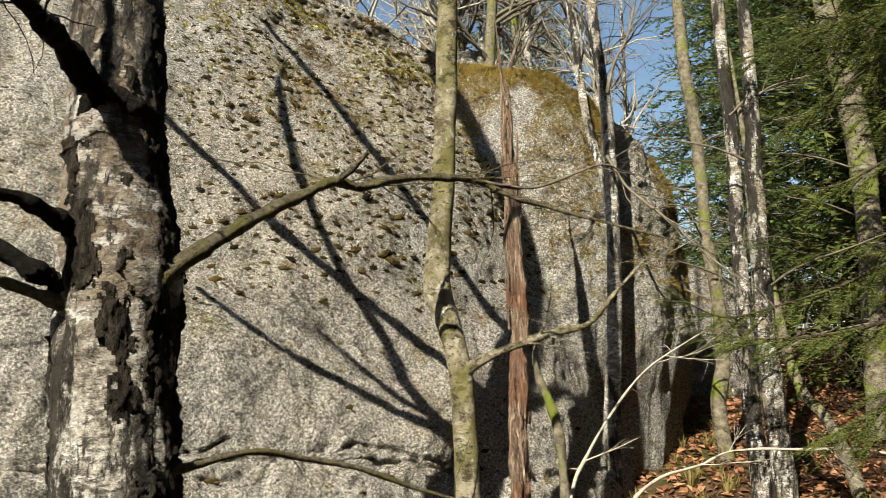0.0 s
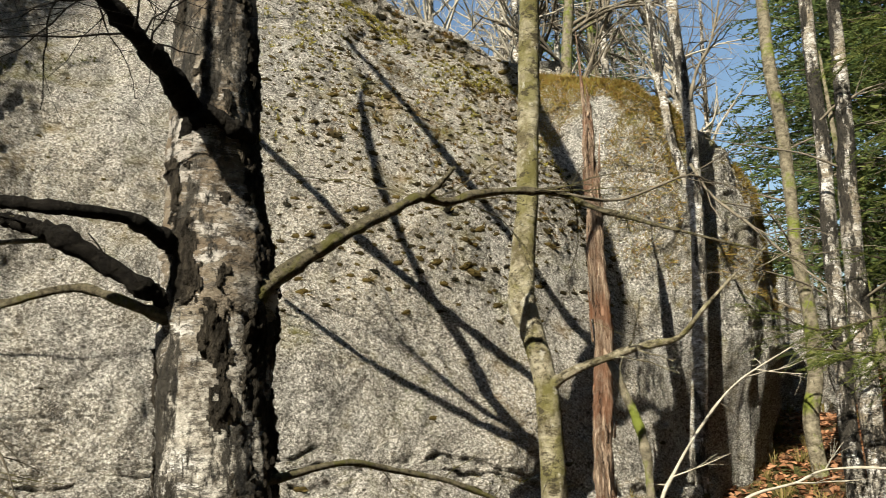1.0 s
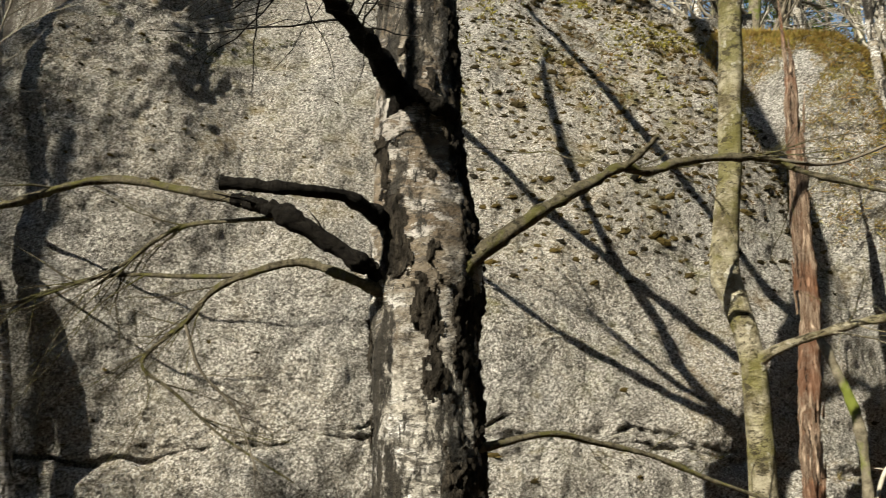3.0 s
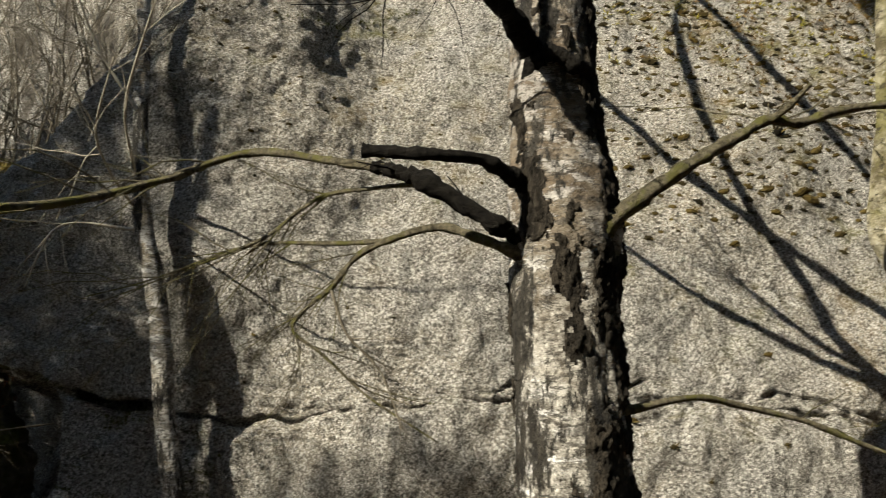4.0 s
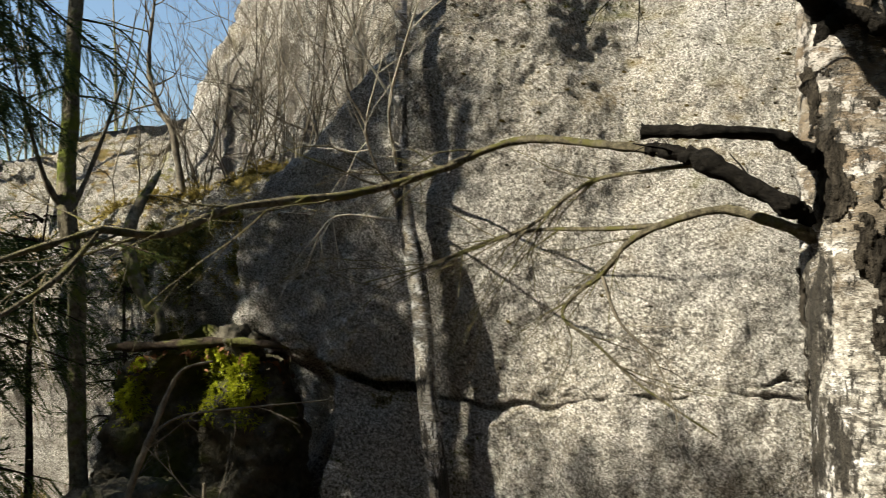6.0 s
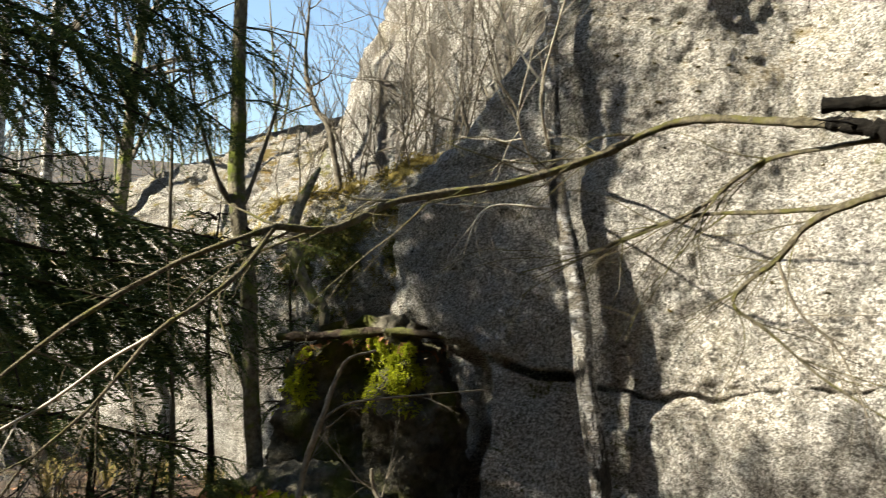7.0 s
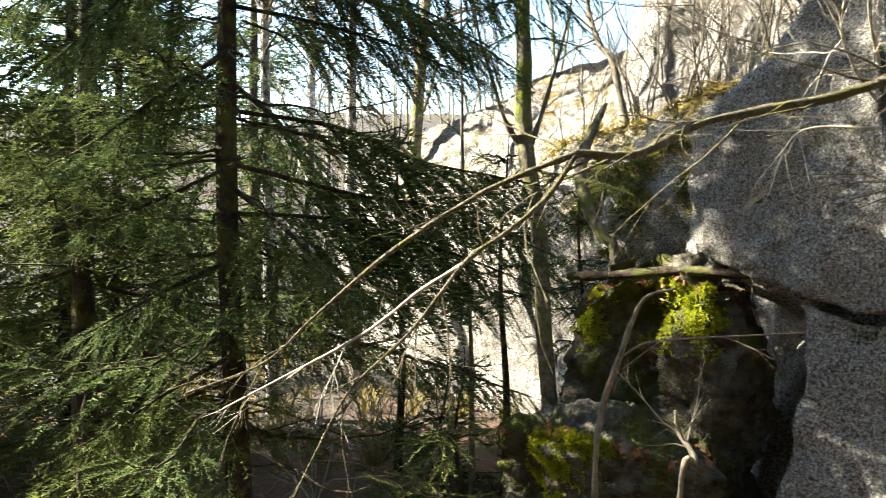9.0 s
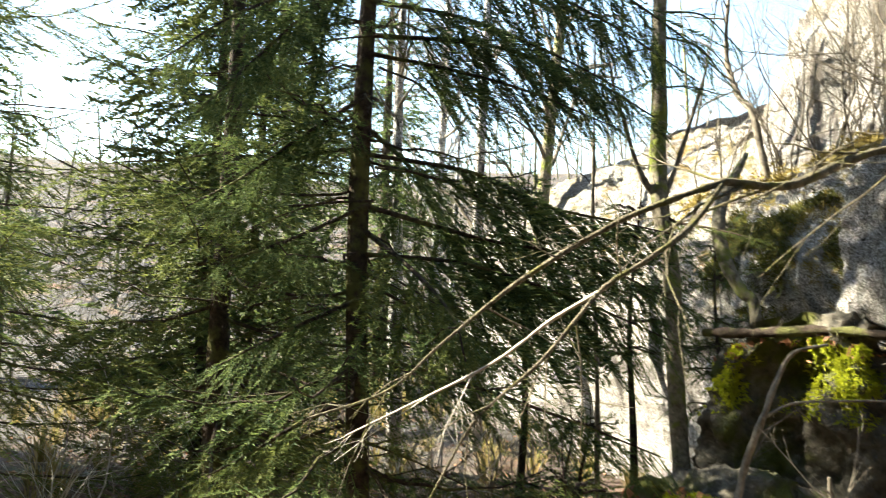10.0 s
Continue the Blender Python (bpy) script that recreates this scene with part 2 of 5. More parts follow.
def thing(name, label, category, at=(0, 0, 0), group="", kind=""):
    ob = new(name)
    ob.location = at
    return tagged(ob, label, category, group, kind)


def part(name, geo, material, parent, label="", smooth=True):
    ob = new(name, geo.mesh(name, material, smooth))
    ob.parent = parent
    ob.matrix_parent_inverse = Matrix.Translation(-Vector(parent.location)) if parent.parent is None else Matrix.Identity(4)
    return tagged(ob, label)


def smooth_path(p, steps=6):
    """A Catmull-Rom line through rows of numbers."""
    p = np.asarray(p, float)
    q = np.vstack([2 * p[0] - p[1], p, 2 * p[-1] - p[-2]])
    out = []
    for i in range(1, len(q) - 2):
        for s in np.arange(steps) / steps:
            a, b, c, d = q[i - 1], q[i], q[i + 1], q[i + 2]
            out.append(0.5 * (2 * b + (c - a) * s + (2 * a - 5 * b + 4 * c - d) * s * s + (3 * b - a - 3 * c + d) * s ** 3))
    return np.array(out + [p[-1]])


def tube(geo, p, r, sides=6, rough=0.0, seed=0, flute=0.0):
    """A tapered round limb along points p with radii r, its surface uneven by rough (share of the radius)."""
    p, r = np.asarray(p, float), np.asarray(r, float)
    n = len(p)
    t = np.gradient(p, axis=0)
    t /= np.linalg.norm(t, axis=1)[:, None] + 1e-9
    ref = np.array([1.0, 0.13, 0.07]) if abs(t[0][2]) > 0.6 else np.array([0.03, 0.05, 1.0])
    a = np.cross(t, ref)
    a /= np.linalg.norm(a, axis=1)[:, None] + 1e-9
    b = np.cross(t, a)
    ang = np.arange(sides) * 2 * math.pi / sides
    rad = np.repeat(r[:, None], sides, 1)
    if rough:
        rng = np.random.default_rng(seed)
        wob = rng.normal(0, 1, (n, sides))
        wob = (wob + np.roll(wob, 1, 1) + np.roll(wob, 1, 0)) / 1.7
        rad = rad * (1 + rough * wob)
    v = p[:, None] + rad[..., None] * (np.cos(ang)[None, :, None] * a[:, None] + np.sin(ang)[None, :, None] * b[:, None])
    v = v.reshape(-1, 3)
    i, j = np.meshgrid(np.arange(n - 1), np.arange(sides), indexing="ij")
    k = (j + 1) % sides
    f = np.stack([i * sides + j, i * sides + k, (i + 1) * sides + k, (i + 1) * sides + j], -1).reshape(-1, 4)
    geo.add(v, f)
    for end, row in ((0, 0), (n - 1, n - 1)):
        c = np.vstack([v[row * sides:(row + 1) * sides], p[end]])
        fan = np.array([[sides, (x + 1) % sides, x] if end == 0 else [sides, x, (x + 1) % sides] for x in range(sides)])
        geo.add(c, fan)


def limb(geo, rows, sides=7, steps=5, rough=0.06, seed=0):
    """A limb through rows of x, y, z, radius."""
    q = smooth_path(rows, steps)
    wob = np.random.default_rng(seed + 900).normal(0, 1, len(q) + 2)
    q[:, 3] *= 1 + 1.0 * rough * (wob[:-2] + wob[1:-1] + wob[2:]) / 1.7
    tube(geo, q[:, :3], np.maximum(q[:, 3], 0.0008), sides, rough, seed)
    return q


def unit(v):
    return v / (np.linalg.norm(v) + 1e-9)


def twig(geo, rng, p, way, length, r, depth, sag=-0.05, spread=0.6, sides=4, kids=(3, 5)):
    """A bare twig that wavers and forks into finer ones."""
    n = max(3, int(length / 0.06) if depth else 4)
    n = min(n, 9)
    pts, w = [np.array(p, float)], unit(np.array(way, float))
    for _ in range(n):
        w = unit(w + rng.normal(0, 0.15, 3) + np.array([0, 0, sag]))
        pts.append(pts[-1] + w * length / n)
    pts = np.array(pts)
    tube(geo, pts, np.linspace(r, r * 0.35, n + 1), sides if depth else 3)
    if depth > 0:
        for _ in range(rng.integers(*kids)):
            i = rng.integers(1, n)
            d = unit(pts[i + 1] - pts[i])
            twig(geo, rng, pts[i], unit(d + rng.normal(0, spread, 3)), length * rng.uniform(0.35, 0.65), r * (1 - 0.65 * i / n) * 0.6, depth - 1, sag, spread, sides, kids)


def stamp(geo, v, f, mats):
    """Many copies of a small shape in one mesh."""
    mats = np.asarray(mats)
    w = np.einsum("nij,vj->nvi", mats[:, :3, :3], v) + mats[:, None, :3, 3]
    k = len(v)
    geo.add(w.reshape(-1, 3), (f[None] + (np.arange(len(mats)) * k)[:, None, None]).reshape(-1, f.shape[1]))


def frames_along(p, x, up, scale):
    """Poses at points p whose x axis runs along x."""
    x = x / (np.linalg.norm(x, axis=1)[:, None] + 1e-9)
    y = np.cross(up, x)
    y /= np.linalg.norm(y, axis=1)[:, None] + 1e-9
    z = np.cross(x, y)
    m = np.zeros((len(p), 3, 4))
    m[:, :, 0], m[:, :, 1], m[:, :, 2] = x * scale[:, None], y * scale[:, None], z * scale[:, None]
    m[:, :, 3] = p
    return m


def spray(needles, size, width, rng):
    """A spruce twig of length 1 along x with its needles."""
    v, f = [], []
    for i in range(needles):
        s = (i + 0.5) / needles
        side = rng.uniform(-2.4, 2.4)
        d = np.array([0.75, math.sin(side), 0.25 + 0.75 * math.cos(side) * 0.6])
        d = unit(d) * size * rng.uniform(0.75, 1.15) * (1 - 0.35 * s)
        o = np.array([s, 0, 0])
        w = unit(np.cross(d, rng.normal(0, 1, 3))) * width
        f.append([len(v), len(v) + 1, len(v) + 2])
        v += [o - w, o + w, o + d]
    a = len(v)
    v += [np.array([0, -0.012, 0]), np.array([0, 0.012, 0]), np.array([1, 0, 0])]
    f.append([a, a + 1, a + 2])
    return np.array(v), np.array(f)


def dress(green, rng, lines, fine=True, hang=1.0, gap=0.05, reach=0.36):
    """Clothes limbs (lines of points) in needled twigs that droop from both sides."""
    shapes = [spray(40 if fine else 13, 0.14 if fine else 0.26, 0.012 if fine else 0.032, rng) for _ in range(3)]
    poses = [[], [], []]
    for pts in lines:
        n = len(pts)
        L = np.linalg.norm(np.diff(pts, axis=0), axis=1).sum()
        for d in np.arange(0.14 * L, L, gap):
            i = d / L * (n - 1)
            j = min(int(i), n - 2)
            o = pts[j] + (pts[j + 1] - pts[j]) * (i - j)
            ax = unit(pts[j + 1] - pts[j])
            side = unit(np.cross(ax, [0, 0, 1]))
            for sg in (-1, 1):
                if rng.uniform() < 0.12:
                    continue
                tl = rng.uniform(0.5, 1.2) * min(reach, 0.12 + 0.4 * (L - d))
                w = unit(ax * rng.uniform(0.4, 0.9) + side * sg * rng.uniform(0.35, 0.9) + np.array([0, 0, -hang * rng.uniform(0.15, 1.15)]))
                poses[rng.integers(3)].append((o, w, tl))
                for q in (0.25, 0.45, 0.65, 0.85):
                    w2 = unit(w + ax * rng.uniform(-0.2, 0.8) + side * rng.uniform(-0.4, 0.4) + np.array([0, 0, -hang * rng.uniform(0, 0.6)]))
                    poses[rng.integers(3)].append((o + w * tl * q, w2, tl * 0.55))
        poses[0].append((pts[-2], pts[-1] - pts[-2], 0.16))
    for (v, f), ps in zip(shapes, poses):
        if ps:
            p, x, L = np.array([q[0] for q in ps]), np.array([q[1] for q in ps]), np.array([q[2] for q in ps])
            stamp(green, v, f, frames_along(p, x, np.array([0.05, 0.02, 1.0]), L))


def bough(tree, rows, seed, material, hang=1.0, reach=0.36, gap=0.05, bark=None):
    """One long spruce limb, with its needles hung from it."""
    rng = np.random.default_rng(seed)
    wood, green = Geo(), Geo()
    q = limb(wood, rows, 6, 5, 0.05, seed)
    ob = part("limb", wood, bark or M_SPRUCEBARK, tree)
    dress(green, rng, [q[:, :3]], True, hang, gap, reach)
    tagged(part("needles", green, material, ob, smooth=False), kind="stuff")


def spruce(name, label, base, height, radius, r0, seed, material=M_NEEDLE, low=0.3, dense=1.0, fine=True, lean=(0, 0), group="spruces", bare=0.0, slim=0.75, coarse=False, taper=0.93, gap=None):
    """A spruce: tapered trunk, whorls of drooping limbs with upturned tips, and needled twigs along them."""
    rng = np.random.default_rng(seed)
    tree = thing(name, label, "tree", base, group)
    base = np.array(base, float)
    top = base + np.array([lean[0], lean[1], height])
    g = Geo()
    s = np.linspace(0, 1, 16)
    line = base + (top - base) * s[:, None] + np.stack([0.02 * np.sin(s * 9 + seed), 0.02 * np.cos(s * 7 + seed), 0 * s], 1)
    line[0] -= (0, 0, 0.15)
    tube(g, line, r0 * (1 - taper * s) + 0.25 * r0 * np.exp(-s * 40), 9, 0.05, seed)
    part("trunk", g, M_SPRUCEBARK, tree)
    wood, green = Geo(), Geo()
    shapes = [spray(32 if fine else 6 if coarse else 13, 0.13 if fine else 0.26, 0.012 if fine else 0.07 if coarse else 0.032, rng) for _ in range(3)]
    poses = [[], [], []]
    z = low
    while z < height * 0.97:
        f = z / height
        reach = radius * (1 - f) ** slim * (1 if f > 0.12 else 0.75)
        for k in range(int(rng.integers(3, 6) * dense) + 1):
            a = rng.uniform(0, 6.283)
            L = reach * rng.uniform(0.65, 1.1)
            if L < 0.08 or (gap and gap[0] < math.degrees(a) < gap[1] and gap[2] < z < gap[3]):
                continue
            out = np.array([math.cos(a), math.sin(a), 0])
            n = 4 if coarse else 9 if fine else 6
            t = np.linspace(0, 1, n)
            drop = 0.34 * (1 - f) + 0.02
            c = base + (top - base) * (f + rng.uniform(-0.01, 0.01))
            pts = c + out * (L * t)[:, None] + np.array([0, 0, 1]) * (L * (-drop * 1.5 * t + drop * 1.1 * t ** 2.4 + 0.25 * f * t))[:, None]
            pts[1:] += rng.normal(0, 0.012, (n - 1, 3))
            stick = Geo() if fine else wood
            tube(stick, pts, np.linspace(max(0.006, r0 * 0.22 * (1 - f)), 0.0025, n), 5 if fine else 3)
            if fine:
                part("limb", stick, M_SPRUCEBARK, tree)
            if rng.uniform() < bare * (1 - f):
                continue
            step = 0.055 if fine else 0.16 if coarse else 0.13
            for d in np.arange(0.18 * L, L, step):
                i = d / L * (n - 1)
                j = min(int(i), n - 2)
                o = pts[j] + (pts[j + 1] - pts[j]) * (i - j)
                ax = unit(pts[j + 1] - pts[j])
                sidew = unit(np.cross(ax, [0, 0, 1]))
                for sg in (-1, 1):
                    if rng.uniform() < 0.12:
                        continue
                    tl = rng.uniform(0.6, 1.1) * min(0.36, 0.13 + 0.45 * (L - d)) * (1 if fine else 1.4)
                    w = unit(ax * rng.uniform(0.5, 0.9) + sidew * sg * rng.uniform(0.5, 1.0) + np.array([0, 0, rng.uniform(-1.1, 0.0)]))
                    poses[rng.integers(3)].append((o, w, tl))
                    if fine and tl > 0.13:
                        for q in (0.35, 0.6):
                            w2 = unit(w + sidew * sg * -0.2 + ax * rng.uniform(0.3, 0.9) + np.array([0, 0, rng.uniform(-0.6, 0.0)]))
                            poses[rng.integers(3)].append((o + w * tl * q, w2, tl * 0.6))
            poses[0].append((pts[-2], pts[-1] - pts[-2], 0.16))
        z += rng.uniform(0.13, 0.24) * (1 if fine else 1.6)
    for (v, f), ps in zip(shapes, poses):
        if ps:
            p, x, L = np.array([a[0] for a in ps]), np.array([a[1] for a in ps]), np.array([a[2] for a in ps])
            stamp(green, v, f, frames_along(p, x, np.array([0.05, 0.02, 1.0]), L))
    if not fine:
        tagged(part("limb_wood", wood, M_SPRUCEBARK, tree), kind="stuff")
    tagged(part("crown", green, material, tree, "drooping green needle sprays", smooth=False), kind="stuff")
    return tree


def bare_tree(name, label, base, height, r0, seed, material, lean=(0, 0), low=0.35, limbs=14, reach=1.2, depth=2, group="bare trees", twigs=M_TWIG, kids=(3, 5)):
    """A leafless tree with a wavering stem and fine ascending branches."""
    rng = np.random.default_rng(seed)
    tree = thing(name, label, "tree", base, group)
    base = np.array(base, float)
    g, c = Geo(), Geo()
    n = 14
    s = np.linspace(0, 1, n)
    line = base + np.stack([lean[0] * s + 0.05 * height * 0.12 * np.sin(s * 6 + seed), lean[1] * s + 0.006 * height * np.cos(s * 5 + seed), height * s], 1)
    line[0] -= (0, 0, 0.2)
    tube(g, line, r0 * (1 - 0.85 * s), 8, 0.05, seed)
    part("trunk", g, material, tree)
    for _ in range(limbs):
        f = rng.uniform(low, 0.98)
        i = f * (n - 1)
        j = min(int(i), n - 2)
        o = line[j] + (line[j + 1] - line[j]) * (i - j)
        a = rng.uniform(0, 6.283)
        w = np.array([math.cos(a), math.sin(a), rng.uniform(0.5, 1.3)])
        twig(c, rng, o, w, reach * rng.uniform(0.5, 1.0) * (1.25 - f), r0 * 0.4 * (1.1 - f), depth, 0.0, 0.55, 4, kids)
    tagged(part("crown", c, twigs, tree, "leafless spreading twigs"), kind="stuff")
    return tree

# ---- ground ----


def smoothstep(a, b, x):
    t = np.clip((x - a) / (b - a), 0, 1)
    return t * t * (3 - 2 * t)


def ground_z(x, y):
    """Height of the forest floor: level by the camera, climbing beside the boulders, falling a little away from them."""
    x, y = np.asarray(x, float), np.asarray(y, float)
    right = smoothstep(-1.6, 0.7, x)
    climb = 0.1 + 0.2 * np.clip(y, 0, 4.5) + 0.2 * np.clip(y - 4.5, 0, 4.5) + 0.04 * np.clip(y - 9, 0, 30)
    back = smoothstep(4.5, 9, y) * 1.6
    z = right * climb + (1 - right) * (0.05 + back)
    far = np.hypot(x, y)
    z = z + 0.05 * np.sin(1.3 * x + 0.6) * np.sin(1.1 * y + 0.2) + 0.025 * np.sin(3.7 * x) * np.sin(3.1 * y + 1)
    hill = np.where(x < -4, 0.22, 0.05)
    return z + hill * np.clip(far - 22, 0, 60)


def lattice(n, fine, reach):
    s = np.linspace(-1, 1, n)
    return np.sign(s) * (np.abs(s) * fine * n / 2 + (np.abs(s) ** 6) * reach)


g = Geo()
gx, gy = np.meshgrid(lattice(180, 0.14, 600) - 1.0, lattice(180, 0.14, 600) + 2.0, indexing="ij")
gz = ground_z(gx, gy)
gi, gj = np.meshgrid(np.arange(179), np.arange(179), indexing="ij")
g.add(np.stack([gx, gy, gz], -1).reshape(-1, 3), np.stack([gi * 180 + gj, (gi + 1) * 180 + gj, (gi + 1) * 180 + gj + 1, gi * 180 + gj + 1], -1).reshape(-1, 4))
ground = new("ground", g.mesh("ground", M_GROUND))
tagged(ground, "forest floor of fallen leaves, moss and dry grass", "ground", kind="structure")

# ---- rocks ----


def crease(x):
    """Height of the crack that runs across the great boulder."""
    return 0.003 * np.sin(61 * x + 3 * np.sin(17 * x)) * np.sin(7.3 * x) + 0.012 * np.sin(11 * x) * np.sin(4.3 * x + 1) + 0.008 * np.sin(27 * x) + np.interp(x, [-4.2, -3.6, -3.3, -2.9, -2.4, -1.65, -0.87, -0.3, 0.1, 0.5], [1.5, 1.46, 1.4, 1.29, 1.22, 1.30, 1.34, 1.29, 1.2, 1.15])


def boulder(name, label, outline, front, spine, floor, foot=None, lean=0.2, dome=1.2, cols=200, rows=90, relief=(0.1, 0.03, 0.01), material=None, crack=False, flare=0.1, power=2.0, crest=None, group="boulders"):
    """A weathered boulder: a rounded face that rises from its outline (x, y, height) towards a spine. Returns it with its grid of points."""
    p = np.array(outline, float)
    k = len(p)
    q = np.vstack([p[-2:], p, p[:2]])
    fine = smooth_path(q, 60)[120:120 + 60 * k]
    weight = np.where(np.arange(len(fine)) < 60 * (front - 1), 1.0, 0.12)
    run = np.concatenate([[0], np.cumsum(weight * np.linalg.norm(np.diff(np.vstack([fine, fine[:1]])[:, :2], axis=0), axis=1))])
    u = np.linspace(0, run[-1], cols, endpoint=False)
    loop = np.vstack([fine, fine[:1]])
    o = np.stack([np.interp(u, run, loop[:, i]) for i in range(3)], 1)
    a, b = np.array(spine[0], float), np.array(spine[1], float)
    t = np.clip(((o[:, :2] - a) @ (b - a)) / ((b - a) @ (b - a)), 0, 1)
    c = a + t[:, None] * (b - a)
    gap = np.linalg.norm(c - o[:, :2], axis=1)
    inward = (c - o[:, :2]) / gap[:, None]
    zb = crease(o[:, 0]) if crack else np.full(cols, foot)
    slack = 0.05 + 0.95 * smoothstep(-2.7, -1.7, o[:, 0]) if crack else 1.0
    steep = power + (3.0 * smoothstep(-1.9, -2.5, o[:, 0]) if crack else 0.0)
    V = []
    low = np.concatenate([np.linspace(1, 0.05, 40), np.linspace(0.04, 0, 14)]) if crack else np.linspace(1, 0.03, 12)
    for s in low:
        d = -flare * (zb - floor) * s * (1 + 2.2 * smoothstep(-2.5, -3.0, o[:, 0]) if crack else 1)
        if crack:
            d = d + 0.75 * smoothstep(-3.02, -3.2, o[:, 0]) * min(1.0, s * 7) - 0.05 * smoothstep(-2.9, -2.3, o[:, 0]) * (1 - math.exp(-s * 40))
        V.append(np.column_stack([o[:, :2] + inward * d[:, None], zb - (zb - floor) * s]))
    th = np.concatenate([np.linspace(0.001, 0.016, 10), np.linspace(0.022, 1, rows)]) if crack else np.linspace(0, 1, rows)
    for s in th * math.pi / 2:
        f = math.sin(s)
        z = zb + (o[:, 2] - zb) * f
        d = lean * slack * (z - zb) + dome * np.clip((o[:, 2] - zb) / 2.4, 0.1 if crack else 0.25, 1) ** 2 * (1 - (1 - f ** steep) ** (1 / steep))
        d = np.minimum(d, gap * 0.97)
        V.append(np.column_stack([o[:, :2] + inward * d[:, None], z]))
    last, dl = V[-1], d
    for s in np.linspace(0, 1, 9)[1:]:
        dd = dl + (gap - dl) * s
        V.append(np.column_stack([o[:, :2] + inward * dd[:, None], last[:, 2] + ((0.12 if crest is None else np.maximum(crest[0] + (crest[1] - crest[0]) * t - last[:, 2], 0.05)) * s)]))
    V = np.array(V)
    n = len(V)
    du, dv = np.roll(V, -1, 1) - np.roll(V, 1, 1), np.gradient(V, axis=0)
    N = np.cross(du, dv)
    N /= np.linalg.norm(N, axis=2)[..., None] + 1e-9
    mid = np.array([*(a + b) / 2, 1.0])
    if np.sum(N * (V - mid)) < 0:
        N = -N
    push = np.zeros(V.shape[:2])
    for i in range(n):
        for j in range(cols):
            w = Vector(V[i, j])
            push[i, j] = (relief[0] * noise.fractal(w * 0.8, 1.0, 2.1, 3) + relief[1] * noise.fractal(w * 4.5, 0.9, 2.1, 3)
                          + relief[2] * noise.fractal(w * 17, 0.6, 2.1, 3))
    if crack:
        off = V[..., 2] - zb[None]
        ox = o[:, 0]
        worn = np.clip(0.55 + 0.5 * np.sin(9.1 * ox + 1.3) * np.sin(3.7 * ox) + 0.35 * np.sin(23 * ox + 2), 0.5, 1.3)
        wide = (np.interp(ox, [-4.2, -2.9, -2.5, -1.5, 0.5], [0.022, 0.02, 0.007, 0.005, 0.005]) * (0.5 + 0.5 * worn))[None]
        depth = (np.interp(ox, [-4.2, -2.9, -2.4, -1.0, -0.2, 0.4], [0.35, 0.3, 0.075, 0.06, 0.04, 0.02]) * worn)[None]
        push -= depth * np.exp(-(off / wide) ** 4)
        side = V[..., 0] - np.interp(V[..., 2], [0.5, 0.8, 1.05, 1.22], [-2.02, -2.05, -2.12, -2.24])
        push -= 0.022 * np.exp(-(side / 0.009) ** 4) * smoothstep(1.24, 1.18, V[..., 2])
        strand = 0.045 + 0.02 * np.sin(13 * ox) + 0.006 * np.sin(41 * ox)
        push -= (0.035 * smoothstep(-1.6, -1.35, ox) * smoothstep(-0.75, -1.0, ox) + 0.03 * smoothstep(-0.6, -0.4, ox) * smoothstep(0.1, -0.1, ox))[None] * np.exp(-((off - strand[None]) / 0.006) ** 4)
        push += 0.018 * np.array([[noise.fractal(Vector(w) * 14, 0.6, 2.1, 3) for w in row] for row in V]) * smoothstep(1.9, 1.2, V[..., 2])
    V = V + N * push[..., None]
    i, j = np.meshgrid(np.arange(n - 1), np.arange(cols), indexing="ij")
    k2 = (j + 1) % cols
    geo = Geo()
    geo.add(V.reshape(-1, 3), np.stack([i * cols + j, i * cols + k2, (i + 1) * cols + k2, (i + 1) * cols + j], -1).reshape(-1, 4))
    ob = new(name, geo.mesh(name, material))
    tagged(ob, label, "rock", group)
    return ob, V, N


GREAT, GV, GN = boulder(
    "great_boulder", "huge grey granite boulder with a long crack, lichen and dry moss", [
        (0.95, 5.0, 3.66), (0.72, 4.4, 3.78), (0.25, 3.9, 3.99), (-0.2, 3.62, 4.14), (-0.87, 3.24, 4.37), (-1.65, 2.8, 4.3), (-2.23, 2.55, 3.85), (-2.9, 2.26, 3.1),
        (-3.3, 2.12, 2.45), (-3.68, 2.06, 2.24), (-3.88, 2.11, 2.2), (-3.98, 2.4, 2.3), (-4.3, 3.0, 2.7), (-4.1, 4.2, 3.2), (-2.5, 5.8, 3.7), (-0.5, 6.6, 3.7), (0.7, 6.3, 3.5)],
    13, ((0.2, 5.5), (-3.3, 3.7)), -0.5, crest=(4.0, 3.2), lean=0.22, dome=1.2, cols=450, rows=150, relief=(0.08, 0.024, 0.011), material=M_ROCK, crack=True)

SECOND, SV, SN = boulder(
    "mossy_boulder", "mossy grey boulder with rusty dry grass on its top", [
        (-0.2, 4.9, 3.68), (0.22, 4.66, 3.62), (0.7, 4.6, 3.48), (1.22, 4.9, 3.2), (1.46, 5.35, 2.95), (1.62, 5.9, 2.8), (1.5, 6.6, 2.85), (1.1, 7.2, 3.0),
        (0.5, 7.4, 3.2), (0.0, 6.5, 3.5), (0.0, 5.4, 3.6)],
    7, ((0.5, 5.6), (0.8, 6.5)), 0.2, foot=1.9, flare=-0.16, lean=0.05, dome=0.4, cols=260, rows=120, relief=(0.08, 0.035, 0.012), material=M_ROCK2, power=3.2)

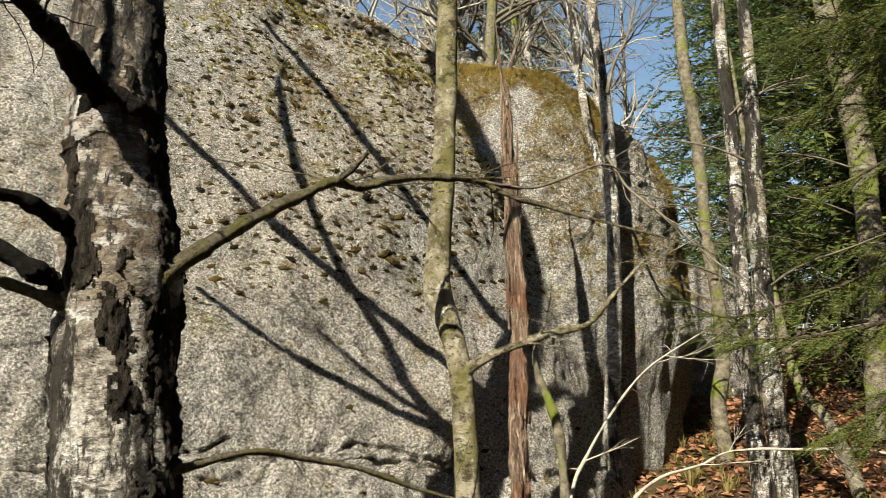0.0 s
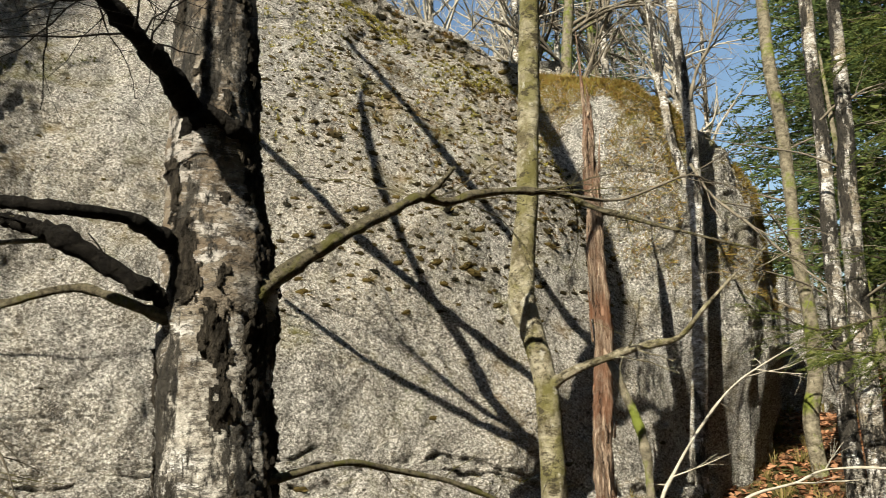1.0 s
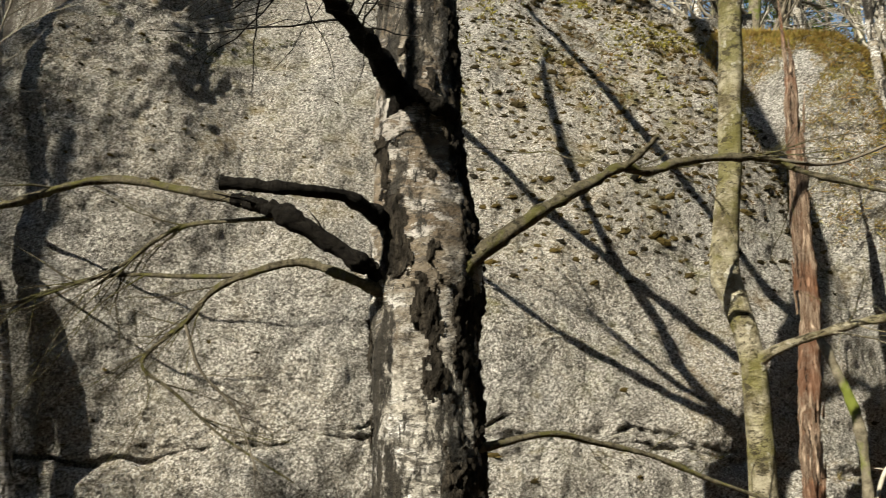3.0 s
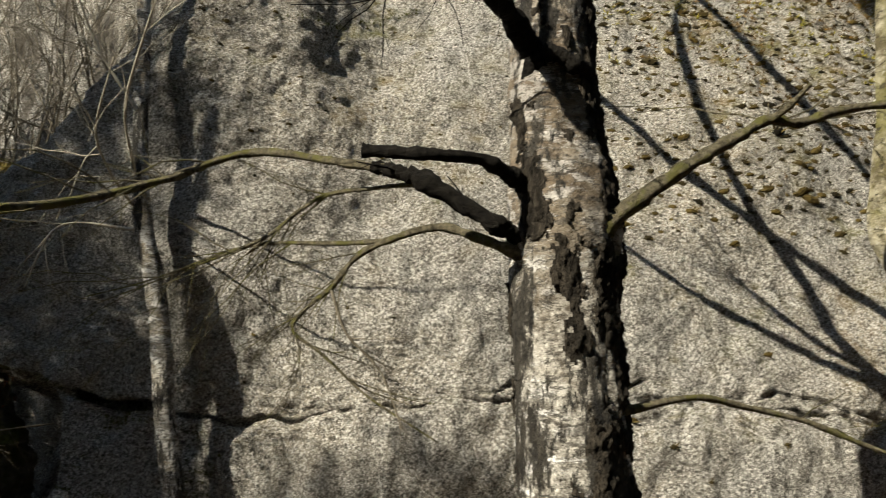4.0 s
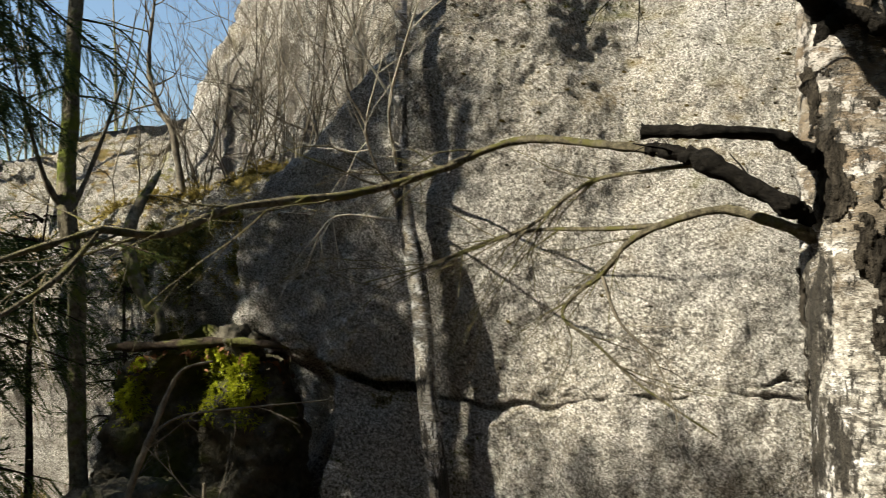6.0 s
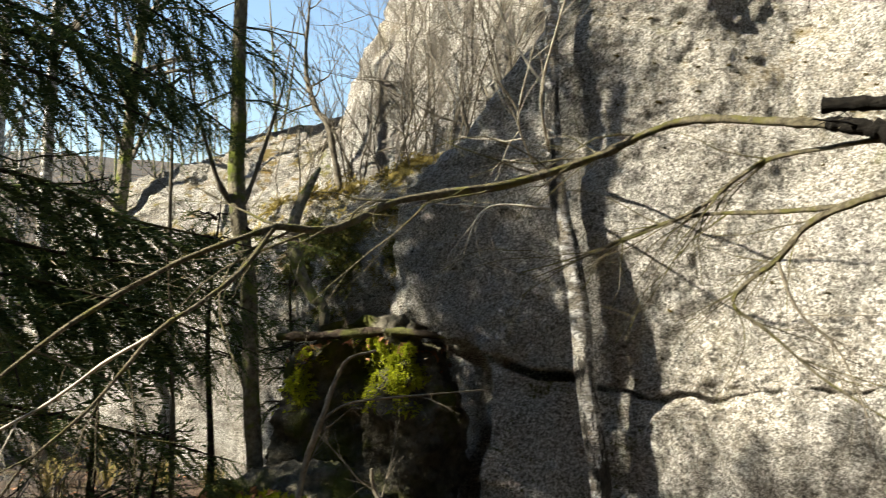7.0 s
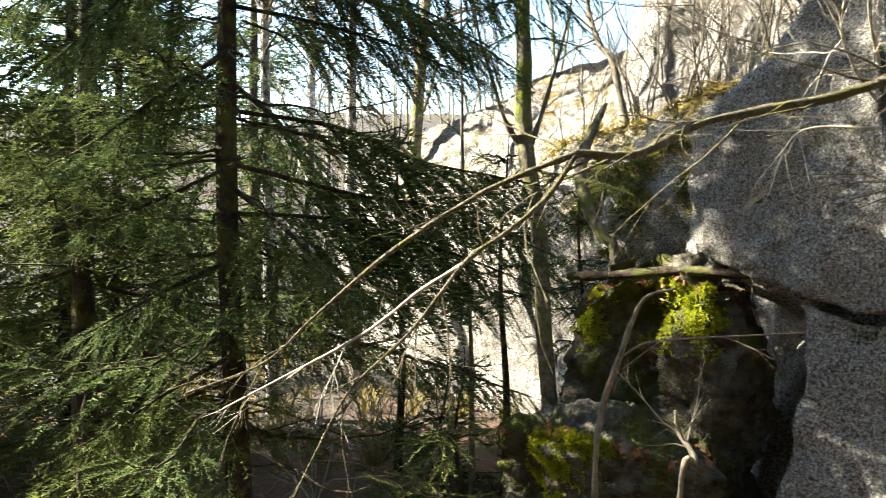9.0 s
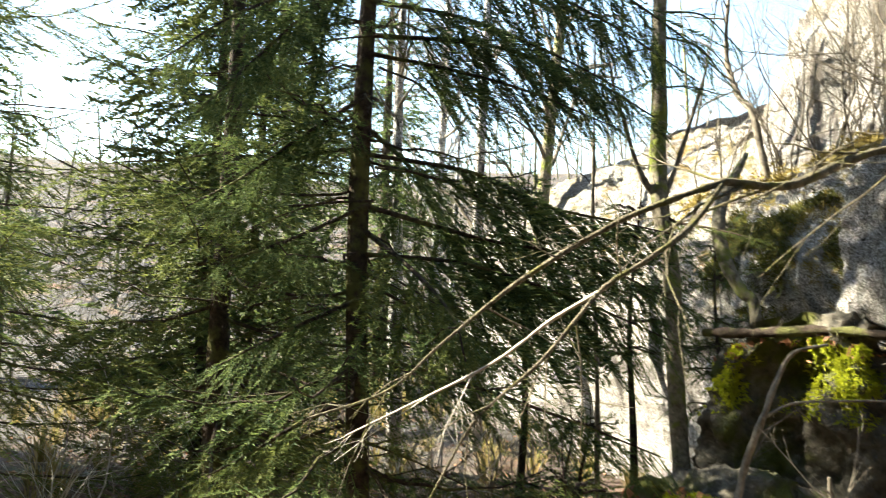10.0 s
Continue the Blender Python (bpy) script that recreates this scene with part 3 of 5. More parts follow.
THIRD, TV, TN = boulder(
    "mossy_boulder", "grey boulder with a mossy crown behind the path", [
        (1.6, 7.3, 2.55), (1.95, 6.9, 2.6), (2.35, 7.0, 2.5), (2.55, 7.5, 2.35), (2.45, 8.3, 2.3), (1.75, 8.3, 2.5)],
    4, ((2.05, 7.5), (2.15, 7.8)), 0.6, foot=1.5, lean=0.08, dome=0.35, cols=120, rows=60, relief=(0.1, 0.05, 0.015), material=M_ROCK2, power=2.6)

CLIFF, CV, CN = boulder(
    "streaked_cliff", "tall pale rock dome streaked by running water", [
        (-2.9, 4.9, 7.0), (-4.2, 3.5, 7.2), (-5.25, 3.05, 7.2), (-6.5, 3.0, 6.9), (-7.2, 3.5, 6.4), (-7.45, 4.8, 6.2), (-5.6, 6.8, 7), (-3.5, 6.8, 7)],
    5, ((-4.2, 5.4), (-5.4, 5.0)), -0.3, foot=2.0, lean=0.16, dome=1.3, cols=200, rows=100, relief=(0.16, 0.05, 0.02), material=M_CLIFF)

WHALE, WV, WN = boulder(
    "whaleback_rock", "long low whaleback of pale bare layered rock", [
        (-5.5, 3.35, 3.0), (-7.0, 2.55, 3.15), (-8.0, 2.15, 3.1), (-9.3, 1.65, 2.8), (-10.4, 1.3, 2.4), (-11, 1.8, 2.1), (-10, 3.5, 2.85), (-8, 4.5, 3.25), (-5.5, 4.5, 3.3)],
    5, ((-6.6, 3.7), (-9.6, 2.6)), -0.3, foot=1.9, lean=0.35, dome=0.9, cols=200, rows=80, relief=(0.14, 0.05, 0.02), material=M_LEDGE)

LEDGE, LV, LN = boulder(
    "low_ledge", "low rounded granite ledge strewn with leaves and moss", [
        (-3.9, 3.1, 2.85), (-4.3, 2.75, 2.75), (-5.0, 2.5, 2.6), (-5.7, 2.3, 2.45), (-6.6, 2.15, 2.3), (-7.6, 1.9, 2.0), (-8.4, 1.8, 1.7), (-8.6, 2.6, 2.0), (-6.8, 4.2, 2.9), (-4.6, 4.6, 3.0)],
    6, ((-4.8, 3.6), (-7.4, 2.9)), -0.3, foot=1.75, lean=0.45, dome=1.0, cols=240, rows=80, relief=(0.12, 0.05, 0.02), material=M_LEDGE, flare=-0.1)

PALE, PV, PN = boulder(
    "pale_boulder", "pale boulder with moss on one side beside the path", [
        (1.72, 8.15, 2.6), (2.0, 7.75, 2.65), (2.4, 7.8, 2.65), (2.75, 8.2, 2.55), (2.5, 9.0, 2.5), (1.8, 9.0, 2.5)],
    4, ((2.1, 8.3), (2.3, 8.5)), 1.0, foot=1.6, lean=0.1, dome=0.36, cols=110, rows=50, relief=(0.12, 0.05, 0.02), material=M_ROCK2)

# ---- trees by the boulder ----


def trunk(name, rows, material, parent, sides=14, steps=8, relief=0.06, furrow=9.0, seed=0, label=""):
    """A stem whose bark is furrowed and scaly."""
    q = smooth_path(rows, steps)
    g = Geo()
    tube(g, q[:, :3], q[:, 3], sides)
    v = g.v[0].reshape(len(q), sides, 3)
    for i in range(len(q)):
        for j in range(sides):
            o = v[i, j] - q[i, :3]
            w = Vector(v[i, j])
            w.z *= 0.45
            v[i, j] += o * relief * (noise.fractal(w * furrow + Vector((seed, 0, 0)), 0.7, 2.1, 4) + 0.6 * noise.fractal(w * furrow * 0.25, 1, 2, 2))
    g.v[0] = v.reshape(-1, 3)
    return part(name, g, material, parent, label)


def branch(name, rows, material, parent, twigs=0, seed=0, length=0.3, r=0.003, sides=8, label="", depth=1, sag=-0.03):
    """A limb with its own side twigs."""
    g, fine = Geo(), Geo()
    q = limb(g, rows, sides, 9, 0.1, seed)
    rng = np.random.default_rng(seed + 50)
    for _ in range(twigs):
        i = rng.integers(len(q) // 3, len(q) - 1)
        d = unit(q[i + 1, :3] - q[i, :3])
        twig(fine, rng, q[i, :3], d + rng.normal(0, 0.5, 3), length * rng.uniform(0.5, 1.2), min(r, q[i, 3] * 0.6), depth, sag)
    ob = part(name, g, material, parent, label)
    if twigs:
        tagged(part("twig_spray", fine, material, ob), kind="stuff")
    return ob


birch = thing("birch", "old birch with rough white and black bark and bare limbs", "tree", (-0.68, 1.85, 0))
trunk("trunk", [(-0.66, 1.84, -0.1, 0.2), (-0.69, 1.85, 0.5, 0.155), (-0.71, 1.86, 1.0, 0.142), (-0.71, 1.86, 1.25, 0.138), (-0.73, 1.87, 1.5, 0.136), (-0.74, 1.88, 1.7, 0.136), (-0.74, 1.88, 1.87, 0.141),
                (-0.77, 1.89, 2.08, 0.119), (-0.79, 1.91, 2.39, 0.108), (-0.795, 1.92, 2.57, 0.105), (-0.77, 1.92, 2.85, 0.078), (-0.74, 1.92, 3.3, 0.064), (-0.735, 1.92, 3.9, 0.06), (-0.84, 1.95, 4.64, 0.056), (-1.0, 2.0, 5.06, 0.054), (-1.17, 2.08, 5.5, 0.052), (-1.47, 2.2, 6.15, 0.06), (-1.75, 2.3, 7.2, 0.03)],
      M_BIRCH, birch, 72, 26, 0.08, 16.0)


def bark_patch(a0, a1, z0, z1, seed, proud=0.009):
    """A ragged sheet of thick furrowed bark that hugs the birch between two angles and two heights."""
    me = [c for c in birch.children if c.name.startswith("trunk")][0].data
    v = np.zeros(len(me.vertices) * 3)
    me.vertices.foreach_get("co", v)
    v = v.reshape(-1, 3)
    rows = (len(v) - 146) // 72
    v = v[:rows * 72].reshape(rows, 72, 3)
    mid = v.mean(1)
    keep = (mid[:, 2] > z0 - 0.02) & (mid[:, 2] < z1 + 0.02)
    v, mid = v[keep], mid[keep]
    ang = np.degrees(np.arctan2(v[..., 1] - mid[:, None, 1], v[..., 0] - mid[:, None, 0]))
    n, k = int((z1 - z0) / 0.006), int((a1 - a0) / 2.0)
    zz, aa = np.linspace(z0, z1, n), np.linspace(a0, a1, k)
    P, keepv = np.zeros((n, k, 3)), np.zeros((n, k), bool)
    for i, z in enumerate(zz):
        r = np.argmin(np.abs(mid[:, 2] - z))
        order = np.argsort(ang[r])
        rad = np.linalg.norm(v[r] - mid[r], axis=1)
        c = np.array([np.interp(z, mid[:, 2], mid[:, 0]), np.interp(z, mid[:, 2], mid[:, 1])])
        for j, a in enumerate(aa):
            w = (a + 180) % 360 - 180
            q = np.interp(w, ang[r][order], rad[order], period=360)
            d = np.array([math.cos(radians(a)), math.sin(radians(a))])
            s = Vector((c[0] + d[0] * q, c[1] + d[1] * q, z * 0.5))
            edge = min((a - a0) / 14, (a1 - a) / 14, (z - z0) / 0.05, (z1 - z) / 0.05)
            val = edge - 0.75 + 1.5 * noise.fractal(s * 20 + Vector((seed, 0, 0)), 0.6, 2.1, 5)
            keepv[i, j] = val > 0
            q += proud * min(1.0, max(0.0, val)) * (0.4 + 1.3 * abs(noise.fractal(Vector((s.x * 60, s.y * 60, z * 22)) + Vector((0, seed, 0)), 0.7, 2.1, 3))) + 0.0005
            P[i, j] = (*(c + d * q), z)
    g = Geo()
    i, j = np.meshgrid(np.arange(n - 1), np.arange(k - 1), indexing="ij")
    f = np.stack([i * k + j, i * k + j + 1, (i + 1) * k + j + 1, (i + 1) * k + j], -1).reshape(-1, 4)
    flat = keepv.ravel()
    g.add(P.reshape(-1, 3), f[flat[f].all(1)])
    part("bark_plate", g, M_FURROW, birch, "thick black furrowed bark")


for k, q in enumerate([(328, 420, 1.85, 2.6), (306, 420, 1.6, 1.88), (322, 420, 1.38, 1.66), (298, 420, 1.24, 1.44), (278, 420, 0.3, 1.3), (232, 270, 1.96, 2.2), (236, 288, 1.8, 2.08), (262, 314, 1.66, 1.92), (278, 316, 1.5, 1.74), (192, 219, 0.4, 1.88), (300, 332, 2.03, 2.15), (262, 330, 2.3, 2.46), (205, 262, 2.5, 3.6), (300, 350, 2.6, 3.5)]):
    bark_patch(*q, 3.7 * k, 0.012)
branch("limb", [(-0.78, 1.86, 2.28, 0.05), (-0.80, 1.78, 2.33, 0.033), (-0.81, 1.7, 2.37, 0.029), (-0.81, 1.58, 2.39, 0.025), (-0.83, 1.49, 2.43, 0.022), (-0.92, 1.29, 2.56, 0.017), (-1.1, 1.05, 2.9, 0.012), (-1.2, 0.9, 3.4, 0.006)], M_BLACK, birch, 8, 1, 0.5, label="black upward limb")
branch("limb_collar", [(-0.82, 1.80, 2.22, 0.012), (-0.79, 1.795, 2.27, 0.024), (-0.76, 1.795, 2.30, 0.022), (-0.72, 1.795, 2.29, 0.018), (-0.685, 1.82, 2.265, 0.022), (-0.67, 1.88, 2.26, 0.02)], M_BLACK, birch, seed=3, label="black healed collar of a lost limb")
branch("broken_stub", [(-0.80, 1.8, 1.96, 0.034), (-0.82, 1.71, 1.98, 0.021), (-0.85, 1.62, 2.0, 0.016), (-0.92, 1.52, 2.0, 0.0155), (-1.0, 1.48, 2.005, 0.015), (-1.07, 1.45, 2.01, 0.016)], M_BLACK, birch, seed=4, label="black snapped-off stub")
branch("bough_base", [(-0.79, 1.82, 1.80, 0.045), (-0.83, 1.77, 1.84, 0.026), (-0.86, 1.73, 1.86, 0.0215), (-0.93, 1.69, 1.91, 0.021), (-1.02, 1.64, 1.97, 0.0225), (-1.06, 1.63, 1.985, 0.019), (-1.11, 1.62, 2.0, 0.0185), (-1.15, 1.615, 2.01, 0.0145)], M_BLACK, birch, 3, 18, 0.12, 0.004, 12, label="black knobbly base of the bough")
branch("bough", [(-1.11, 1.62, 2.0, 0.014), (-1.25, 1.6, 2.03, 0.012), (-1.5, 1.6, 2.08, 0.011), (-1.6, 1.53, 2.05, 0.011),
                 (-1.66, 1.4, 1.98, 0.0105), (-1.72, 1.16, 1.89, 0.0102), (-1.73, 0.84, 1.82, 0.0098), (-1.67, 0.65, 1.74, 0.0095), (-1.63, 0.5, 1.73, 0.0075)], M_LIMB, birch, 16, 5, 0.36, 0.003, label="long mossy bough")
branch("fork", [(-1.63, 0.5, 1.73, 0.007), (-1.61, 0.42, 1.7, 0.0061), (-1.62, 0.31, 1.65, 0.005), (-1.65, 0.16, 1.55, 0.004), (-1.71, 0.03, 1.43, 0.003), (-1.76, -0.06, 1.34, 0.0026), (-1.81, -0.2, 1.28, 0.002)], M_LIMB, birch, 6, 6, 0.22, 0.0018)
branch("fork", [(-1.63, 0.5, 1.73, 0.0065), (-1.56, 0.41, 1.64, 0.0059), (-1.51, 0.32, 1.58, 0.0047), (-1.51, 0.25, 1.53, 0.0041), (-1.51, 0.16, 1.42, 0.0027), (-1.53, 0.07, 1.33, 0.0023), (-1.56, 0.02, 1.23, 0.0018), (-1.56, -0.02, 1.15, 0.0014)], M_LIMB, birch, 7, 7, 0.25, 0.0018)
branch("fork", [(-1.51, 0.25, 1.53, 0.0037), (-1.58, 0.19, 1.48, 0.0029), (-1.67, 0.11, 1.4, 0.0025), (-1.76, -0.03, 1.31, 0.0021), (-1.81, -0.13, 1.25, 0.0016)], M_PALE, birch, 5, 8, 0.2, 0.0015)
branch("low_branch", [(-0.82, 1.78, 1.79, 0.022), (-0.88, 1.71, 1.82, 0.0145), (-1.01, 1.71, 1.86, 0.01), (-1.14, 1.68, 1.83, 0.0095), (-1.24, 1.68, 1.79, 0.0088), (-1.32, 1.68, 1.71, 0.0078), (-1.39, 1.69, 1.67, 0.007), (-1.43, 1.66, 1.6, 0.0058), (-1.36, 1.71, 1.53, 0.0042), (-1.26, 1.78, 1.42, 0.0034), (-1.1, 1.88, 1.3, 0.0025)], M_LIMB, birch, 14, 9, 0.32, 0.0024)
branch("low_branch", [(-1.14, 1.68, 1.83, 0.0072), (-1.29, 1.7, 1.83, 0.006), (-1.55, 1.69, 1.84, 0.0058), (-1.7, 1.68, 1.82, 0.0045), (-1.91, 1.6, 1.74, 0.003), (-2.1, 1.53, 1.69, 0.002)], M_LIMB, birch, 13, 10, 0.4, 0.0025)
branch("low_branch", [(-1.32, 1.68, 1.71, 0.0055), (-1.28, 1.7, 1.59, 0.004), (-1.21, 1.76, 1.49, 0.003), (-1.16, 1.79, 1.34, 0.002)], M_TWIG, birch, 8, 11, 0.2, 0.0016)
branch("low_branch", [(-1.02, 1.66, 1.965, 0.009), (-1.17, 1.66, 1.965, 0.0058), (-1.33, 1.67, 1.96, 0.0068), (-1.42, 1.66, 1.92, 0.006), (-1.56, 1.67, 1.85, 0.005), (-1.88, 1.63, 1.75, 0.003), (-2.08, 1.55, 1.67, 0.0018)], M_LIMB, birch, 14, 12, 0.42, 0.0025)
branch("side_branch", [(-0.64, 1.84, 1.84, 0.035), (-0.59, 1.87, 1.89, 0.0225), (-0.5, 1.93, 1.97, 0.0185), (-0.42, 2.0, 2.04, 0.0175), (-0.34, 2.1, 2.11, 0.0168), (-0.28, 2.17, 2.16, 0.016), (-0.21, 2.24, 2.16, 0.0125), (-0.12, 2.31, 2.2, 0.0125), (0.03, 2.42, 2.23, 0.0125), (0.14, 2.5, 2.23, 0.011), (0.23, 2.52, 2.19, 0.0095), (0.41, 2.56, 2.14, 0.0065), (0.59, 2.58, 2.09, 0.0045), (0.86, 2.62, 2.02, 0.003)], M_LIMB, birch, 12, 13, 0.4, 0.0028, label="mossy branch reaching across the boulder")
branch("spur", [(-0.27, 2.17, 2.16, 0.011), (-0.22, 2.15, 2.19, 0.0085), (-0.17, 2.11, 2.225, 0.005)], M_LIMB, birch)
branch("side_branch", [(0.14, 2.5, 2.23, 0.008), (0.32, 2.62, 2.24, 0.005), (0.55, 2.69, 2.33, 0.0035), (0.65, 2.77, 2.31, 0.0025)], M_TWIG, birch, 6, 14, 0.3, 0.002)
branch("side_branch", [(-0.62, 1.82, 1.40, 0.013), (-0.56, 1.91, 1.42, 0.0095), (-0.45, 2.05, 1.44, 0.0088), (-0.35, 2.18, 1.41, 0.0085), (-0.22, 2.3, 1.37, 0.0078), (-0.07, 2.42, 1.3, 0.0065), (0.12, 2.52, 1.23, 0.005)], M_LIMB, birch, 5, 15, 0.25, 0.002)

for k, rows in enumerate((
        [(-0.7, 1.92, 3.2, 0.03), (-0.85, 1.94, 3.25, 0.028), (-1.11, 2.05, 3.36, 0.026), (-1.26, 2.12, 3.41, 0.024), (-1.49, 2.23, 3.54, 0.021), (-1.67, 2.31, 3.7, 0.018), (-1.88, 2.41, 3.86, 0.015), (-2.2, 2.5, 4.2, 0.008)],
        [(-0.76, 1.92, 2.78, 0.03), (-0.85, 1.94, 2.86, 0.028), (-1.02, 2.0, 3.04, 0.026), (-1.11, 2.05, 3.23, 0.024), (-1.27, 2.13, 3.49, 0.021), (-1.44, 2.2, 3.88, 0.018), (-1.62, 2.29, 4.38, 0.016), (-1.77, 2.36, 4.95, 0.008)],
        [(-0.7, 1.92, 3.68, 0.03), (-0.86, 1.95, 3.84, 0.028), (-1.08, 2.04, 4.14, 0.025), (-1.32, 2.15, 4.45, 0.022), (-1.68, 2.32, 4.94, 0.018), (-1.98, 2.46, 5.31, 0.01)],
        [(-0.8, 1.92, 2.84, 0.026), (-1.18, 2.08, 2.86, 0.02), (-1.35, 2.16, 2.86, 0.016), (-1.6, 2.28, 2.95, 0.01)],
        [(-0.84, 1.94, 2.9, 0.02), (-1.05, 2.03, 2.94, 0.014), (-1.3, 2.14, 3.09, 0.008)],
        [(-0.69, 1.92, 3.3, 0.024), (-0.58, 1.85, 3.7, 0.018), (-0.3, 1.8, 4.3, 0.01)])):
    branch("high_limb", rows, M_BLACK, birch, 7, 80 + k, 0.5, 0.004)

alder = thing("alder", "slender grey-green alder with a crooked mossy stem", "tree", (0.07, 2.67, 0.6))
trunk("trunk", [(0.08, 2.67, 0.4, 0.06), (0.07, 2.67, 0.94, 0.049), (0.07, 2.67, 1.24, 0.043), (0.06, 2.67, 1.56, 0.039), (0.04, 2.67, 1.71, 0.039), (0.01, 2.68, 1.82, 0.042), (-0.02, 2.68, 1.92, 0.0455), (-0.01, 2.7, 2.06, 0.041), (0.01, 2.72, 2.28, 0.0375), (0.02, 2.74, 2.51, 0.038),
                (0.03, 2.77, 2.8, 0.039), (0.04, 2.77, 3.14, 0.038), (0.06, 2.8, 4.5, 0.03), (0.1, 2.8, 6.5, 0.012)], M_ALDER, alder, 28, 16, 0.09, 18.0, 2)
branch("limb", [(0.05, 2.67, 1.63, 0.024), (0.14, 2.62, 1.68, 0.0155), (0.25, 2.57, 1.72, 0.0138), (0.35, 2.51, 1.75, 0.0118), (0.45, 2.45, 1.77, 0.0098), (0.52, 2.39, 1.85, 0.0062), (0.6, 2.32, 1.94, 0.0042)], M_ALDER, alder, 5, 21, 0.3, 0.003)

snag = thing("dead_snag", "barkless reddish dead trunk with a splintered top", "dead tree", (0.28, 3.42, 0.7))
trunk("trunk", [(0.28, 3.40, 0.5, 0.047), (0.28, 3.42, 0.77, 0.045), (0.28, 3.47, 1.09, 0.042), (0.27, 3.52, 1.36, 0.041), (0.29, 3.57, 1.65, 0.04), (0.3, 3.6, 1.9, 0.043), (0.29, 3.62, 2.21, 0.043), (0.29, 3.64, 2.48, 0.036), (0.28, 3.67, 2.71, 0.031), (0.28, 3.7, 2.9, 0.026)], M_SNAG, snag, 30, 22, 0.24, 22.0, 5)
for k, (dx, h, r) in enumerate([(-0.012, 0.5, 0.012), (0.008, 0.22, 0.013), (0.016, 0.12, 0.009)]):
    branch("splinter", [(0.28 + dx * 0.8, 3.69, 2.8, r), (0.28 + dx, 3.72, 2.95, r * 0.9), (0.278 + dx * 1.5, 3.75, 2.9 + h * 0.5, r * 0.6), (0.27 + dx * 2, 3.78, 2.9 + h, 0.002)], M_SNAG, snag, seed=31 + k)

r4 = np.random.default_rng(88)
for k in range(22):
    z, a = r4.uniform(0.8, 2.75), r4.uniform(3.2, 6.2)
    x, y = np.interp(z, [0.5, 1.09, 1.65, 2.21, 2.9], [0.28, 0.28, 0.29, 0.29, 0.28]), np.interp(z, [0.5, 1.09, 1.65, 2.21, 2.9], [3.4, 3.47, 3.57, 3.62, 3.7])
    d, h, w = np.array([math.cos(a), math.sin(a)]), r4.uniform(0.07, 0.2), r4.uniform(0.034, 0.041)
    branch("splinter", [(x + d[0] * w, y + d[1] * w, z, 0.006), (x + d[0] * w * 1.12, y + d[1] * w * 1.12, z + h * 0.5, 0.005), (x + d[0] * (w + 0.012), y + d[1] * (w + 0.012), z + h, 0.0012)], M_SNAG, snag, seed=600 + k, sides=5)

rt = "stems beside the path"
fb = thing("forked_birch", "thin white birch with a forked mossy stem", "tree", (0.83, 4.57, 1.1), rt)
trunk("trunk", [(0.82, 4.57, 0.9, 0.06), (0.83, 4.57, 1.2, 0.05), (0.85, 4.57, 1.53, 0.046), (0.88, 4.58, 1.84, 0.044), (0.91, 4.59, 2.33, 0.041), (0.92, 4.6, 2.74, 0.037), (0.92, 4.62, 3.2, 0.036), (0.9, 4.66, 3.5, 0.034), (0.87, 4.71, 4.2, 0.031), (0.8, 4.8, 7, 0.012)], M_BIRCH_THIN, fb, 18, 12, 0.08, 15.0, 7)
branch("stem", [(0.92, 4.62, 2.61, 0.02), (0.87, 4.66, 2.86, 0.0237), (0.81, 4.75, 3.25, 0.0245), (0.78, 4.83, 3.8, 0.0245), (0.75, 4.88, 4.3, 0.023), (0.7, 5.0, 6, 0.01)], M_BIRCH_THIN, fb, 6, 22, 0.8, 0.006)
branch("limb", [(0.91, 4.58, 2.9, 0.012), (0.88, 4.42, 2.85, 0.009), (0.94, 4.25, 2.64, 0.008), (1.08, 4.11, 2.45, 0.007), (1.23, 3.97, 2.24, 0.005), (1.34, 3.83, 2.08, 0.003)], M_TWIG, fb, 12, 23, 0.5, 0.004)
branch("limb", [(0.92, 4.6, 3.3, 0.014), (0.98, 4.6, 3.5, 0.01), (1.08, 4.62, 3.7, 0.007), (1.2, 4.65, 4.2, 0.003)], M_TWIG, fb, 12, 24, 0.7, 0.005)

s1 = thing("slender_tree", "crooked slender stem, reddish above and white below", "tree", (1.61, 5.11, 1.1), rt)
trunk("trunk", [(1.63, 5.1, 0.8, 0.055), (1.61, 5.11, 1.14, 0.048), (1.6, 5.17, 1.46, 0.0485), (1.66, 5.2, 1.72, 0.046), (1.66, 5.2, 2.08, 0.043), (1.62, 5.21, 2.49, 0.04), (1.63, 5.26, 2.84, 0.038), (1.63, 5.31, 3.33, 0.042), (1.59, 5.32, 3.78, 0.042), (1.6, 5.42, 4.56, 0.037), (1.55, 5.5, 8, 0.012)], M_MOSSBARK, s1, 18, 12, 0.08, 15.0, 8)
s2 = thing("peeling_birch", "birch with curling white peeling bark", "tree", (1.56, 4.39, 0.95), rt)
trunk("trunk", [(1.55, 4.38, 0.75, 0.058), (1.56, 4.39, 1.06, 0.05), (1.58, 4.49, 1.52, 0.046), (1.59, 4.49, 1.82, 0.043), (1.6, 4.54, 2.33, 0.0415), (1.63, 4.58, 2.94, 0.0395), (1.63, 4.63, 3.45, 0.0375), (1.64, 4.68, 4.14, 0.035), (1.6, 4.8, 7.5, 0.012)], M_BIRCH_DARK, s2, 18, 12, 0.1, 15.0, 9)
s3 = thing("peeling_birch", "thicker birch with curling white peeling bark", "tree", (1.67, 4.36, 0.9), rt)
